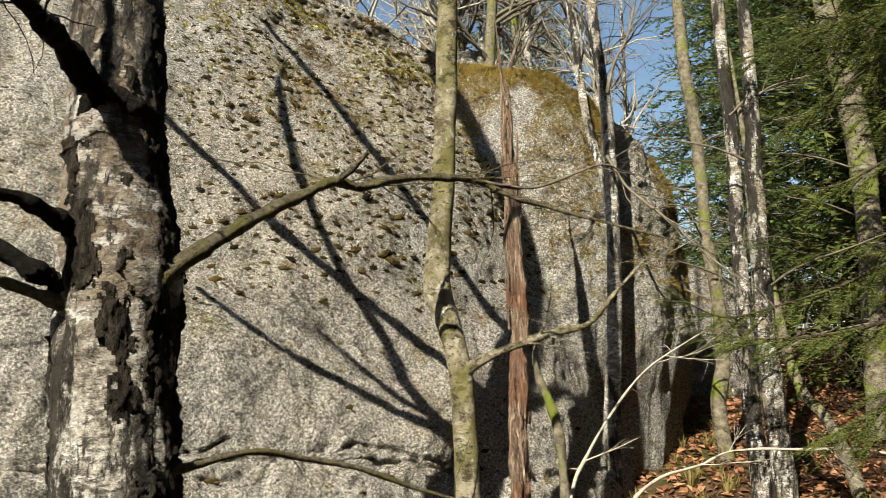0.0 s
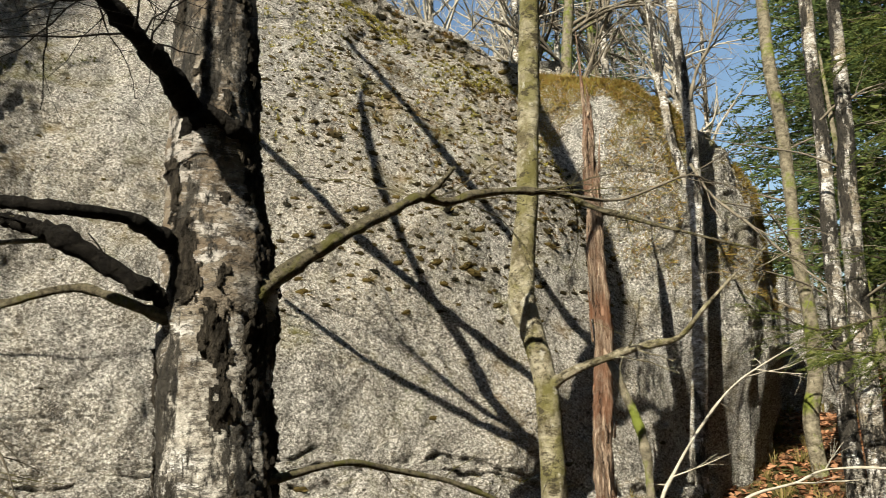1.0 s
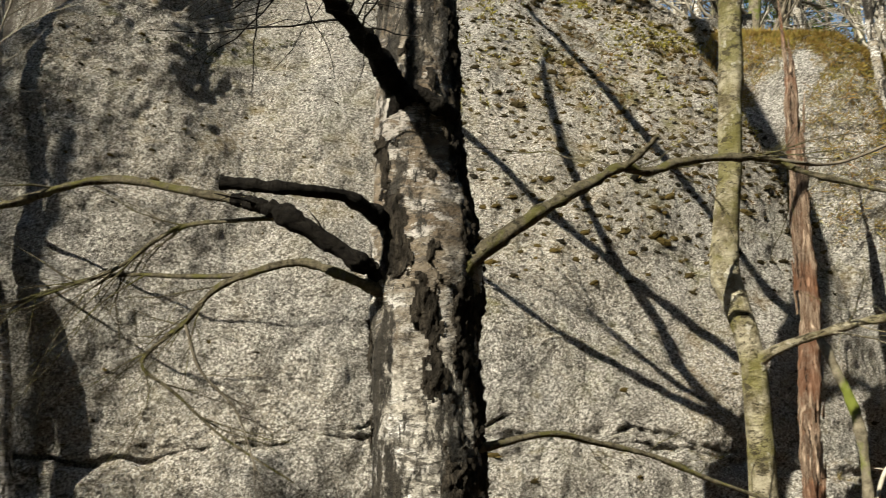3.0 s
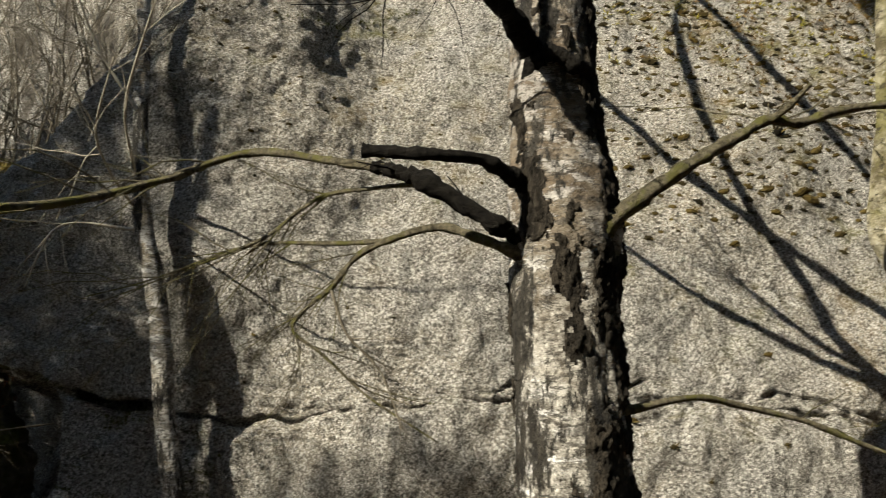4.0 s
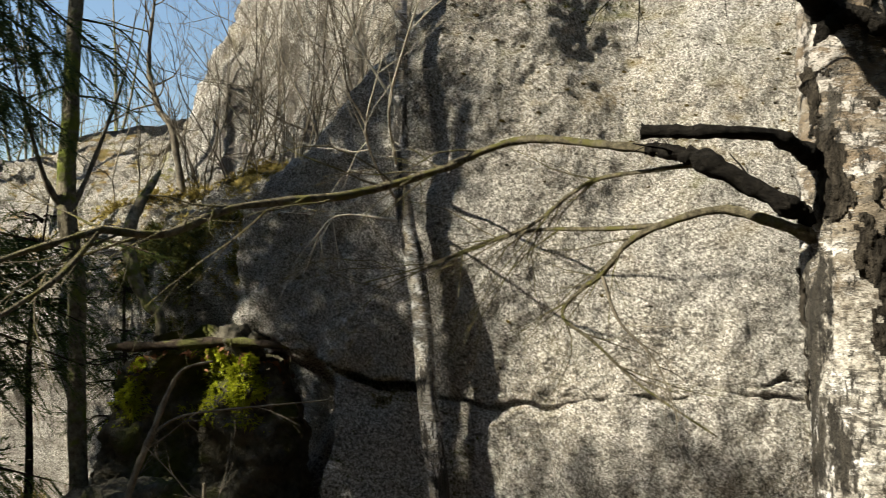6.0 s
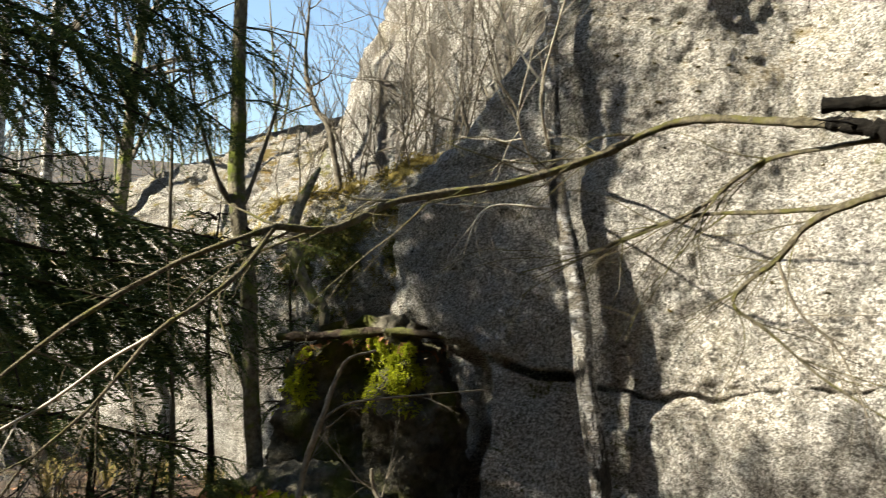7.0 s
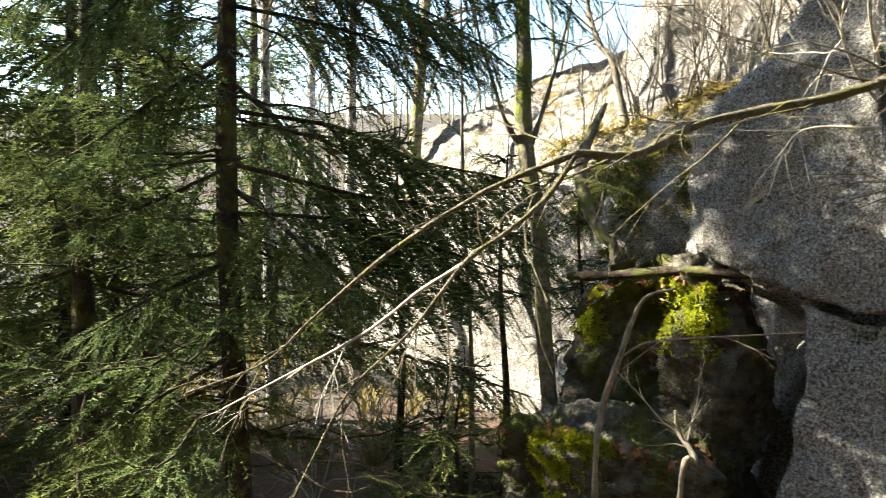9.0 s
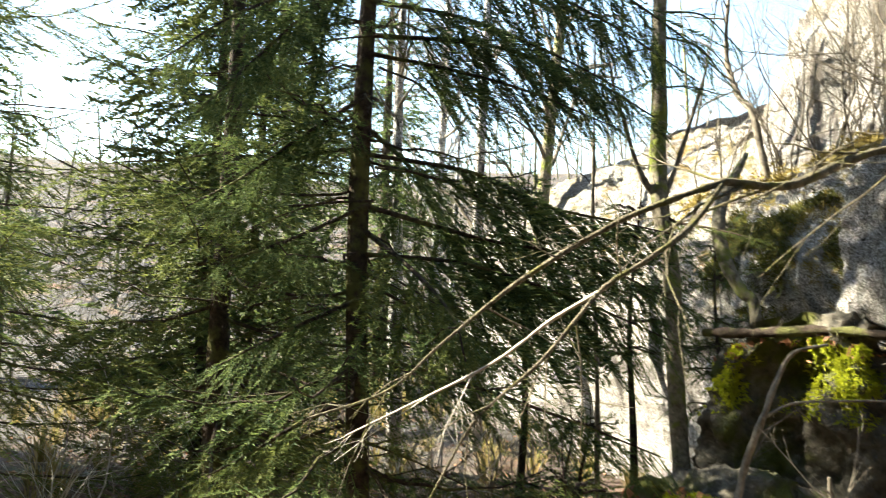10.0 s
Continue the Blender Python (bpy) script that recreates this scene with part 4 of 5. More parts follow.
trunk("trunk", [(1.68, 4.36, 0.7, 0.08), (1.67, 4.36, 1.03, 0.068), (1.66, 4.36, 1.28, 0.059), (1.65, 4.36, 1.66, 0.056), (1.65, 4.36, 2.27, 0.05), (1.66, 4.36, 2.78, 0.046), (1.68, 4.35, 3.4, 0.038), (1.7, 4.4, 6.5, 0.012)], M_BIRCH_DARK, s3, 20, 12, 0.12, 14.0, 10)
s4 = thing("leaning_tree", "leaning mossy stem beside the path", "tree", (1.82, 3.97, 1.0), rt)
trunk("trunk", [(1.86, 3.86, 0.95, 0.036), (1.82, 3.97, 1.25, 0.032), (1.8, 4.09, 1.41, 0.0276), (1.75, 4.22, 1.54, 0.026), (1.72, 4.33, 1.84, 0.026), (1.7, 4.5, 2.6, 0.02), (1.7, 4.7, 3.6, 0.008)], M_MOSSBARK, s4, 14, 10, 0.1, 15, 11)
s5 = thing("pine_tree", "tall brown-barked tree leaning beside the path", "tree", (2.7, 5.44, 1.1), rt)
trunk("trunk", [(2.68, 5.44, 0.8, 0.1), (2.71, 5.44, 1.27, 0.088), (2.73, 5.43, 1.85, 0.082), (2.76, 5.41, 2.53, 0.08), (2.81, 5.5, 3.14, 0.086), (2.77, 5.51, 3.61, 0.09), (2.78, 5.62, 4.08, 0.088), (2.73, 5.64, 4.64, 0.084), (2.6, 5.9, 9, 0.04)], M_MOSSBARK, s5, 22, 12, 0.09, 14.0, 16)
r3 = np.random.default_rng(61)
for tree, (x, y, z), reach, count in ((s1, (1.63, 5.28, 3.0), 0.7, 5), (s2, (1.62, 4.56, 2.6), 0.6, 5), (s3, (1.66, 4.36, 2.6), 0.7, 5), (s4, (1.71, 4.4, 2.2), 0.4, 3), (s5, (2.77, 5.5, 3.2), 0.9, 5)):
    for k in range(count):
        a, h = r3.uniform(0, 6.283), z + (k - count / 2) * 0.35
        d = np.array([math.cos(a), math.sin(a)]) * reach * r3.uniform(0.6, 1.2)
        branch("branch", [(x, y, h, 0.008), (x + 0.3 * d[0], y + 0.3 * d[1], h + 0.1, 0.006), (x + 0.7 * d[0], y + 0.7 * d[1], h + 0.16, 0.004), (x + d[0], y + d[1], h + 0.3 * reach, 0.002)], M_TWIG, tree, 5, 800 + 7 * k, 0.4, 0.003)
for nm, rows, mat, tw in (
        ("fallen_stick", [(0.42, 3.18, 0.75, 0.008), (0.45, 3.21, 1.15, 0.0075), (0.53, 3.3, 1.31, 0.0065), (0.69, 3.48, 1.5, 0.006), (0.87, 3.65, 1.66, 0.005), (1.17, 3.88, 1.82, 0.003)], M_PALE, 6),
        ("fallen_stick", [(0.6, 3.33, 0.8, 0.008), (0.69, 3.38, 1.08, 0.008), (0.83, 3.45, 1.2, 0.0075), (1.03, 3.51, 1.25, 0.006), (1.19, 3.57, 1.3, 0.005), (1.48, 3.57, 1.3, 0.0065), (1.81, 3.54, 1.28, 0.006), (2.3, 3.5, 1.1, 0.006)], M_PALE, 6),
        ("mossy_pole", [(0.31, 3.40, 1.75, 0.018), (0.36, 3.36, 1.62, 0.0206), (0.42, 3.33, 1.44, 0.0204), (0.44, 3.31, 1.2, 0.0202), (0.45, 3.3, 0.7, 0.024)], M_MOSSBARK, 0)):
    st = thing(nm, "thin dry stick leaning from the ground" if nm != "mossy_pole" else "mossy dead pole leaning on the boulder", "stick", rows[0][:3], "sticks")
    branch("stem", rows, mat, st, tw, 40 + len(rows), 0.35, 0.004)



def farther(rows, k, eye=(-0.17, -0.1, 1.59)):
    """The same rows k times as far from the eye, and as much thicker."""
    return [tuple(eye[i] + (r[i] - eye[i]) * k for i in range(3)) + (r[3] * k,) for r in rows]


lbirch = thing("thin_birch", "thin white birch standing close to the boulder", "tree", (-2.41, 2.3, 0.1))
trunk("trunk", farther([(-2.36, 2.28, -0.1, 0.06), (-2.41, 2.27, 0.53, 0.047), (-2.47, 2.27, 0.87, 0.0435), (-2.54, 2.25, 1.27, 0.042), (-2.57, 2.25, 1.51, 0.0425), (-2.62, 2.24, 1.79, 0.041), (-2.69, 2.23, 2.04, 0.036), (-2.75, 2.25, 2.37, 0.032), (-2.82, 2.3, 2.84, 0.03), (-2.88, 2.35, 3.24, 0.029), (-2.97, 2.6, 4.2, 0.022), (-3.0, 3.2, 6, 0.01)], 0.985), M_BIRCH_THIN, lbirch, 22, 14, 0.09, 15.0, 12)
for k, rows in enumerate((
        [(-2.72, 2.2, 2.25, 0.008), (-2.55, 2.0, 2.42, 0.006), (-2.3, 1.85, 2.6, 0.004), (-2.0, 1.75, 2.95, 0.002)],
        [(-2.72, 2.2, 2.1, 0.007), (-2.62, 2.0, 2.2, 0.005), (-2.45, 1.8, 2.3, 0.004), (-2.25, 1.7, 2.5, 0.002)],
        [(-2.72, 2.2, 2.5, 0.008), (-2.85, 2.1, 2.75, 0.006), (-2.9, 2.0, 3.0, 0.003)],
        [(-2.7, 2.2, 2.0, 0.006), (-2.9, 2.0, 2.0, 0.004), (-2.95, 1.9, 1.75, 0.002)])):
    branch("branch", farther(rows, 0.985), M_PALE, lbirch, 9, 60 + k, 0.5, 0.0028)

sap = thing("young_tree", "slender dark young tree with a forked crown", "tree", (-3.96, 1.45, 0.1))
trunk("trunk", [(-3.95, 1.45, -0.1, 0.055), (-3.96, 1.45, 0.38, 0.048), (-4.02, 1.44, 0.77, 0.043), (-4.08, 1.43, 1.17, 0.041), (-4.14, 1.42, 1.67, 0.0416), (-4.21, 1.37, 2.09, 0.045), (-4.26, 1.38, 2.53, 0.0397), (-4.26, 1.37, 3.17, 0.035), (-4.3, 1.4, 5.5, 0.012)], M_MOSSBARK, sap, 16, 12, 0.1, 14.0, 14)
branch("branch", [(-4.21, 1.36, 2.06, 0.018), (-4.2, 1.26, 2.2, 0.0119), (-4.18, 1.16, 2.46, 0.0088), (-4.15, 1.09, 2.65, 0.0058), (-4.1, 1.0, 3.1, 0.003)], M_TWIG, sap, 6, 70, 0.4)
branch("branch", [(-4.2, 1.39, 2.06, 0.018), (-4.23, 1.47, 2.25, 0.0122), (-4.24, 1.56, 2.54, 0.0093), (-4.26, 1.64, 2.83, 0.0062), (-4.3, 1.7, 3.2, 0.003)], M_TWIG, sap, 6, 71, 0.4)
for k, rows in enumerate((
        [(-4.26, 1.38, 2.86, 0.007), (-4.23, 1.17, 2.8, 0.004), (-4.23, 0.99, 2.64, 0.002)], [(-4.26, 1.37, 2.92, 0.007), (-4.19, 1.55, 2.86, 0.004), (-4.09, 1.66, 2.66, 0.002)],
        [(-4.26, 1.38, 2.71, 0.007), (-4.23, 1.17, 2.59, 0.004), (-4.19, 0.95, 2.45, 0.002)], [(-4.26, 1.37, 3.05, 0.007), (-4.18, 1.57, 3.02, 0.004), (-4.12, 1.71, 2.86, 0.002)],
        [(-4.26, 1.38, 2.65, 0.007), (-4.21, 1.52, 2.65, 0.004), (-4.14, 1.66, 2.6, 0.002)], [(-4.27, 1.38, 3.2, 0.007), (-4.3, 1.1, 3.2, 0.004), (-4.3, 0.9, 3.0, 0.002)])):
    bough(sap, rows, 470 + k, M_NEEDLE, 0.3, 0.14, 0.07)
bough(sap, [(-4.2, 1.38, 2.0, 0.01), (-4.13, 1.43, 1.94, 0.008), (-3.98, 1.56, 1.9, 0.005), (-3.83, 1.67, 1.85, 0.003)], 479, M_NEEDLE2, 0.3, 0.12, 0.03)
darklog = thing("crooked_tree", "dark crooked trunk leaning against the ledge", "tree", (-4.12, 1.93, 1.0))
trunk("trunk", [(-4.0, 1.7, 0.0, 0.05), (-4.08, 1.78, 0.9, 0.04), (-4.12, 1.85, 1.49, 0.028), (-4.17, 1.8, 1.61, 0.032), (-4.25, 1.76, 1.74, 0.036), (-4.32, 1.74, 1.93, 0.036), (-4.4, 1.8, 2.1, 0.032), (-4.46, 1.92, 2.3, 0.022), (-4.5, 1.98, 2.38, 0.01)], M_MOSSBARK, darklog, 18, 12, 0.10, 14.0, 15)
thin = thing("sapling", "very thin straight leafless sapling", "tree", (-4.25, 1.1, 0.0))
branch("stem", [(-4.25, 1.1, -0.1, 0.015), (-4.25, 1.1, 0.8, 0.0145), (-4.25, 1.08, 1.3, 0.013), (-4.26, 1.05, 1.75, 0.0115), (-4.27, 1.04, 2.41, 0.008), (-4.27, 1.03, 3.0, 0.003)], M_TWIG, thin, 8, 72, 0.35)
shoot = thing("curved_shoot", "pale curved leafless shoot rising from the ground", "shrub", (-2.62, 1.02, 0.1), "shoots")
branch("stem", [(-2.6, 1.0, -0.05, 0.014), (-2.62, 1.02, 0.78, 0.011), (-2.66, 1.06, 1.01, 0.0105), (-2.65, 1.12, 1.19, 0.009), (-2.66, 1.17, 1.31, 0.0075), (-2.64, 1.21, 1.39, 0.006), (-2.59, 1.29, 1.42, 0.004)], M_TWIG, shoot, 2, 73, 0.3)
branch("branch", [(-2.65, 1.12, 1.19, 0.006), (-2.68, 1.23, 1.23, 0.0045), (-2.7, 1.4, 1.24, 0.0035), (-2.63, 1.83, 1.26, 0.002)], M_TWIG, shoot, 4, 74, 0.25)
shoot = thing("curved_shoot", "short dark leafless shoot rising from the ground", "shrub", (-2.2, 1.05, 0.1), "shoots")
branch("stem", [(-2.15, 1.0, -0.05, 0.012), (-2.2, 1.07, 0.88, 0.009), (-2.22, 1.13, 0.96, 0.0085), (-2.29, 1.12, 1.03, 0.007), (-2.29, 1.11, 1.09, 0.004)], M_TWIG, shoot, 4, 75, 0.3)

# ---- spruces ----
def on_ground(x, y, sink=0.0):
    return (x, y, float(ground_z(x, y)) - sink)


near_spruce = spruce("spruce", "young spruce with dark drooping needled limbs", on_ground(-3.6, -0.08), 4.7, 1.4, 0.055, 101, low=0.8, dense=0.6, lean=(-0.18, -0.1), taper=0.5, slim=1.1, bare=0.2)
for k, rows in enumerate((
        [(-3.65, -0.11, 2.1, 0.011), (-3.6, 0.33, 2.04, 0.009), (-3.64, 0.67, 1.92, 0.007), (-3.56, 0.96, 1.86, 0.005), (-3.56, 1.26, 1.81, 0.003)],
        [(-3.63, -0.1, 1.68, 0.011), (-3.5, 0.32, 1.65, 0.0083), (-3.51, 0.79, 1.52, 0.0057), (-3.46, 1.22, 1.35, 0.003)],
        [(-3.63, -0.11, 1.88, 0.011), (-3.65, 0.38, 1.77, 0.0083), (-3.6, 0.82, 1.7, 0.0057), (-3.59, 1.3, 1.5, 0.003)],
        [(-3.68, -0.13, 2.54, 0.011), (-3.62, 0.21, 2.48, 0.0083), (-3.56, 0.55, 2.39, 0.0057), (-3.48, 0.88, 2.25, 0.003)],
        [(-3.68, -0.13, 2.77, 0.011), (-3.61, 0.27, 2.7, 0.0083), (-3.5, 0.63, 2.54, 0.0057), (-3.37, 0.89, 2.37, 0.003)],
        [(-3.63, -0.09, 1.27, 0.011), (-3.52, 0.15, 1.22, 0.009), (-3.43, 0.45, 1.14, 0.007), (-3.41, 0.77, 1.04, 0.005), (-3.41, 1.1, 0.92, 0.003)],
        [(-3.65, -0.13, 2.35, 0.011), (-3.52, -0.37, 2.14, 0.0083), (-3.4, -0.58, 1.94, 0.0057), (-3.27, -0.76, 1.8, 0.003)],
        [(-3.63, -0.11, 1.88, 0.011), (-3.52, -0.42, 1.71, 0.007), (-3.39, -0.68, 1.6, 0.003)],
        [(-3.63, -0.1, 1.5, 0.011), (-3.42, -0.41, 1.35, 0.007), (-3.29, -0.62, 1.23, 0.003)],
        [(-3.63, -0.1, 1.77, 0.011), (-3.33, 0.08, 1.61, 0.0083), (-3.11, 0.21, 1.45, 0.0057), (-3.01, 0.25, 1.3, 0.003)],
        [(-3.68, -0.13, 2.96, 0.011), (-3.53, -0.34, 2.69, 0.0083), (-3.4, -0.59, 2.37, 0.0057), (-3.27, -0.74, 2.15, 0.003)],
        [(-3.63, -0.09, 1.11, 0.011), (-3.43, -0.31, 1.02, 0.0083), (-3.31, -0.5, 0.91, 0.0057), (-3.29, -0.65, 0.83, 0.003)],
        [(-3.68, -0.13, 2.95, 0.011), (-3.7, 0.4, 2.95, 0.009), (-3.75, 0.9, 2.8, 0.006), (-3.75, 1.35, 2.55, 0.003)],
        [(-3.68, -0.13, 2.62, 0.011), (-3.7, 0.4, 2.62, 0.009), (-3.7, 0.85, 2.5, 0.006), (-3.7, 1.15, 2.35, 0.003)],
        [(-3.68, -0.13, 3.2, 0.011), (-3.8, 0.5, 3.2, 0.009), (-3.9, 1.1, 2.95, 0.006), (-3.9, 1.5, 2.7, 0.003)],
        [(-3.68, -0.13, 2.8, 0.011), (-3.5, -0.3, 2.75, 0.009), (-3.3, -0.6, 2.55, 0.006), (-3.15, -0.85, 2.3, 0.003)],
        [(-3.65, -0.1, 2.2, 0.011), (-4.0, 0.1, 2.1, 0.008), (-4.4, 0.3, 1.9, 0.005), (-4.7, 0.4, 1.8, 0.003)],
        [(-3.65, -0.1, 1.6, 0.011), (-4.0, 0.15, 1.5, 0.008), (-4.4, 0.5, 1.3, 0.005), (-4.7, 0.7, 1.2, 0.003)])):
    bough(near_spruce, rows, 400 + k, M_NEEDLE2 if k in (9, 11) else M_NEEDLE, 1.0, 0.52 if k in (0, 1, 2) else 0.42 if k not in (5, 8, 11) else 0.26, 0.035 if k < 12 else 0.046)
for k in range(16):
    z, ang = 0.5 + 0.14 * k, 2.4 * k
    branch("dead_limb", [(-3.6, -0.08, z, 0.006), (-3.6 + 0.25 * math.cos(ang), -0.08 + 0.25 * math.sin(ang), z - 0.04, 0.004), (-3.6 + 0.55 * math.cos(ang + 0.2), -0.08 + 0.55 * math.sin(ang + 0.2), z - 0.16, 0.002)], M_SPRUCEBARK, near_spruce, 3, 430 + k, 0.2, 0.002)
spruce("spruce", "taller spruce with sunlit drooping limbs", on_ground(-4.26, -0.74), 4.5, 1.6, 0.065, 102, M_NEEDLE2, low=0.5, lean=(-0.24, -0.12), bare=0.35, dense=0.6, slim=0.55, taper=0.7, gap=(85, 240, 2.4, 3.9))
# added out of view: its crown dapples the rock below the crack
spruce("spruce", "unseen spruce added to dapple the boulder, bare-stemmed with a high narrow crown", on_ground(-4.6, -3.65), 6.7, 1.3, 0.06, 120, low=4.7, fine=False, dense=2.0, slim=0.45)
# added out of view to shade the nose; the gap lets sun reach the moss
spruce("spruce", "unseen tall narrow spruce added to shade the boulder", on_ground(-5.68, -3.05), 10.0, 1.3, 0.07, 119, low=5.4, fine=False, dense=5.0, slim=0.6, gap=(60, 225, 4.5, 5.8))
spruce("spruce", "young spruce with loose sunlit limbs", on_ground(-4.6, -2.3), 4.6, 1.7, 0.05, 118, M_NEEDLE2, low=0.3, dense=0.5, bare=0.25, slim=0.6)
spruce("spruce", "small young spruce with fresh green tips", on_ground(-2.72, 0.54), 1.08, 0.42, 0.012, 103, M_NEEDLE2, low=0.12, dense=1.2)
# the next two stand out of view up the sun line, added as shade casters
spruce("spruce", "unseen spruce with sunlit needles, added to shade the boulder's left", on_ground(-7.1, -5.6), 7.6, 1.7, 0.1, 104, M_NEEDLE, low=0.8, bare=0.2, fine=False, dense=1.7, slim=0.45)
spruce("spruce", "unseen slim spruce with a dense high crown, added to shade the boulder's left", on_ground(-7.9, -6.1), 8.0, 1.7, 0.06, 109, low=2.4, fine=False, dense=3.0, slim=0.45)
spruce("spruce", "slim spruce standing among taller ones", on_ground(-6.2, -1.2), 6.9, 1.25, 0.05, 115, M_NEEDLE2, low=0.5, fine=False, dense=2.6, slim=0.42)
spruce("spruce", "slim spruce standing among taller ones", on_ground(-7.0, -1.0), 6.6, 1.25, 0.05, 116, M_NEEDLE, low=0.5, fine=False, dense=2.6, slim=0.42)
spruce("spruce", "tall slim spruce far behind", on_ground(-7.25, -4.0), 8.6, 1.7, 0.1, 111, low=1.5, fine=False, dense=1.8, slim=0.75)
spruce("spruce", "dark spruce sapling by the overhang", on_ground(-4.75, 1.45), 2.2, 0.95, 0.03, 112, low=1.2, dense=1.4)
spruce("spruce", "dark spruce sapling by the overhang", on_ground(-4.75, 1.95), 2.1, 0.55, 0.025, 117, low=0.9, dense=1.2)
spruce("spruce", "low dark spruce in the shade of the boulder", on_ground(-4.3, 1.05), 0.95, 0.6, 0.02, 113, low=0.15, dense=1.3, fine=False)
spruce("spruce", "low dark spruce in the shade of the boulder", on_ground(-5.0, 1.15), 0.9, 0.7, 0.02, 114, low=0.15, dense=1.3, fine=False)
spruce("spruce", "small dark spruce in the shade of the ledge", on_ground(-5.4, 0.95), 2.5, 1.2, 0.03, 105, low=1.2, fine=False, dense=1.7)
spruce("spruce", "dense green spruce beside the path", on_ground(3.5, 6.3), 8.5, 1.9, 0.095, 106, M_NEEDLE2, low=0.6, lean=(-0.15, 0.4), dense=1.2, fine=False)
path_spruce = spruce("spruce", "dense green spruce beside the path", on_ground(2.55, 4.0), 6.0, 1.2, 0.05, 107, M_NEEDLE2, low=2.2)
for k, rows in enumerate((
        [(2.5, 4.0, 2.3, 0.011), (2.26, 4.09, 2.2, 0.011), (1.95, 4.03, 2.06, 0.009), (1.58, 3.96, 1.95, 0.007), (1.3, 3.95, 1.9, 0.005), (1.05, 3.91, 2.02, 0.003)],
        [(2.5, 4.0, 2.0, 0.011), (2.06, 3.75, 1.87, 0.011), (1.76, 3.78, 1.8, 0.0083), (1.46, 3.79, 1.78, 0.0057), (1.17, 3.78, 1.81, 0.003)],
        [(2.5, 4.0, 3.4, 0.011), (2.18, 4.02, 3.18, 0.0083), (1.88, 4.05, 2.98, 0.0057), (1.64, 4.05, 2.81, 0.003)],
        [(2.5, 4.0, 2.85, 0.011), (2.13, 3.94, 2.64, 0.0083), (1.88, 3.95, 2.53, 0.0057), (1.7, 3.97, 2.55, 0.003)],
        [(2.5, 4.0, 1.75, 0.011), (1.97, 3.46, 1.61, 0.011), (1.81, 3.43, 1.52, 0.0083), (1.66, 3.39, 1.43, 0.0057), (1.54, 3.33, 1.39, 0.003)],
        [(2.5, 4.0, 2.45, 0.011), (2.14, 4.04, 2.29, 0.0083), (1.88, 4.16, 2.23, 0.0057), (1.58, 4.17, 2.3, 0.003)],
        [(2.5, 4.0, 3.65, 0.011), (2.21, 4.01, 3.48, 0.0083), (1.89, 4.05, 3.39, 0.0057), (1.57, 4.18, 3.3, 0.003)])):
    bough(path_spruce, rows, 450 + k, M_NEEDLE2, 0.45, 0.26)
far_spruce = spruce("spruce", "tall spruce in the wood behind the rocks", on_ground(3.6, 7.5), 9.5, 2.0, 0.13, 108, M_NEEDLE, low=0.8, fine=False, dense=1.2)
rng = np.random.default_rng(5)
for x, y, s in [(3.7, 9.8, 1.0), (4.6, 8.6, 1.1), (5.6, 6.4, 0.9), (4.4, 12, 1.2), (1.2, 17, 1.4), (-13, -5.5, 0.5), (-13, 0.2, 0.9), (-9.4, -0.9, 0.4)]:
    o = copy_thing(far_spruce, Matrix.Translation(on_ground(x, y)) @ Matrix.Rotation(rng.uniform(0, 6.28), 4, "Z"))
    o.scale = (s, s, s)
# unseen spruces added round the clearing to cut sky light, lower towards the sun
ring_spruce = spruce("spruce", "unseen spruce added round the clearing to block light", on_ground(6.5, 3.0), 9.0, 2.2, 0.13, 110, M_NEEDLE, low=0.8, fine=False, dense=1.2, coarse=True)
for k in range(18):
    ang = radians(24 - 9.5 * k)
    d = 9.5 + 1.5 * (k % 3)
    x, y = d * math.cos(ang), d * math.sin(ang)
    sunward = abs((math.degrees(ang) + 115 + 180) % 360 - 180) < 33
    s = 1.0 if sunward else 2.5
    o = copy_thing(ring_spruce, Matrix.Translation(on_ground(x * (1.6 if sunward else 1), y * (1.6 if sunward else 1))) @ Matrix.Rotation(k * 1.7, 4, "Z"))
    o.scale = (s, s, s)

# more unseen spruces behind the camera: tall ones cut sky fill, low ones dapple
for x, y, s in [(-1.6, -3.3, 0.33), (-3.0, -2.9, 0.3), (-0.3, -3.9, 1.25), (1.1, -3.6, 1.4), (-2.3, -4.6, 0.45), (0.5, -5.2, 1.6), (-1.0, -5.4, 1.45), (2.4, -3.2, 1.5)]:
    o = copy_thing(ring_spruce, Matrix.Translation(on_ground(x, y)) @ Matrix.Rotation(x * 3.1, 4, "Z"))
    o.scale = (s, s, s)

# ---- bare trees behind ----
kinds = [bare_tree("bare_birch", "leafless pale birch in the wood behind", on_ground(-0.4, 9.0), 8.5, 0.075, 201, M_BIRCH_THIN, (0.3, 0.1), 0.2, 36, 1.8, 2, twigs=M_PALE, kids=(3, 5)),
         bare_tree("bare_tree", "leafless grey tree in the wood behind", on_ground(1.0, 11.0), 10, 0.09, 202, M_MOSSBARK, (-0.4, 0.2), 0.2, 38, 2.1, 2, kids=(3, 5)),
         bare_tree("bare_birch", "thin leafless birch in the wood behind", on_ground(-8.15, 1.1), 7.0, 0.08, 203, M_BIRCH_THIN, (-0.1, -0.1), 0.3, 16, 1.5, 2)]
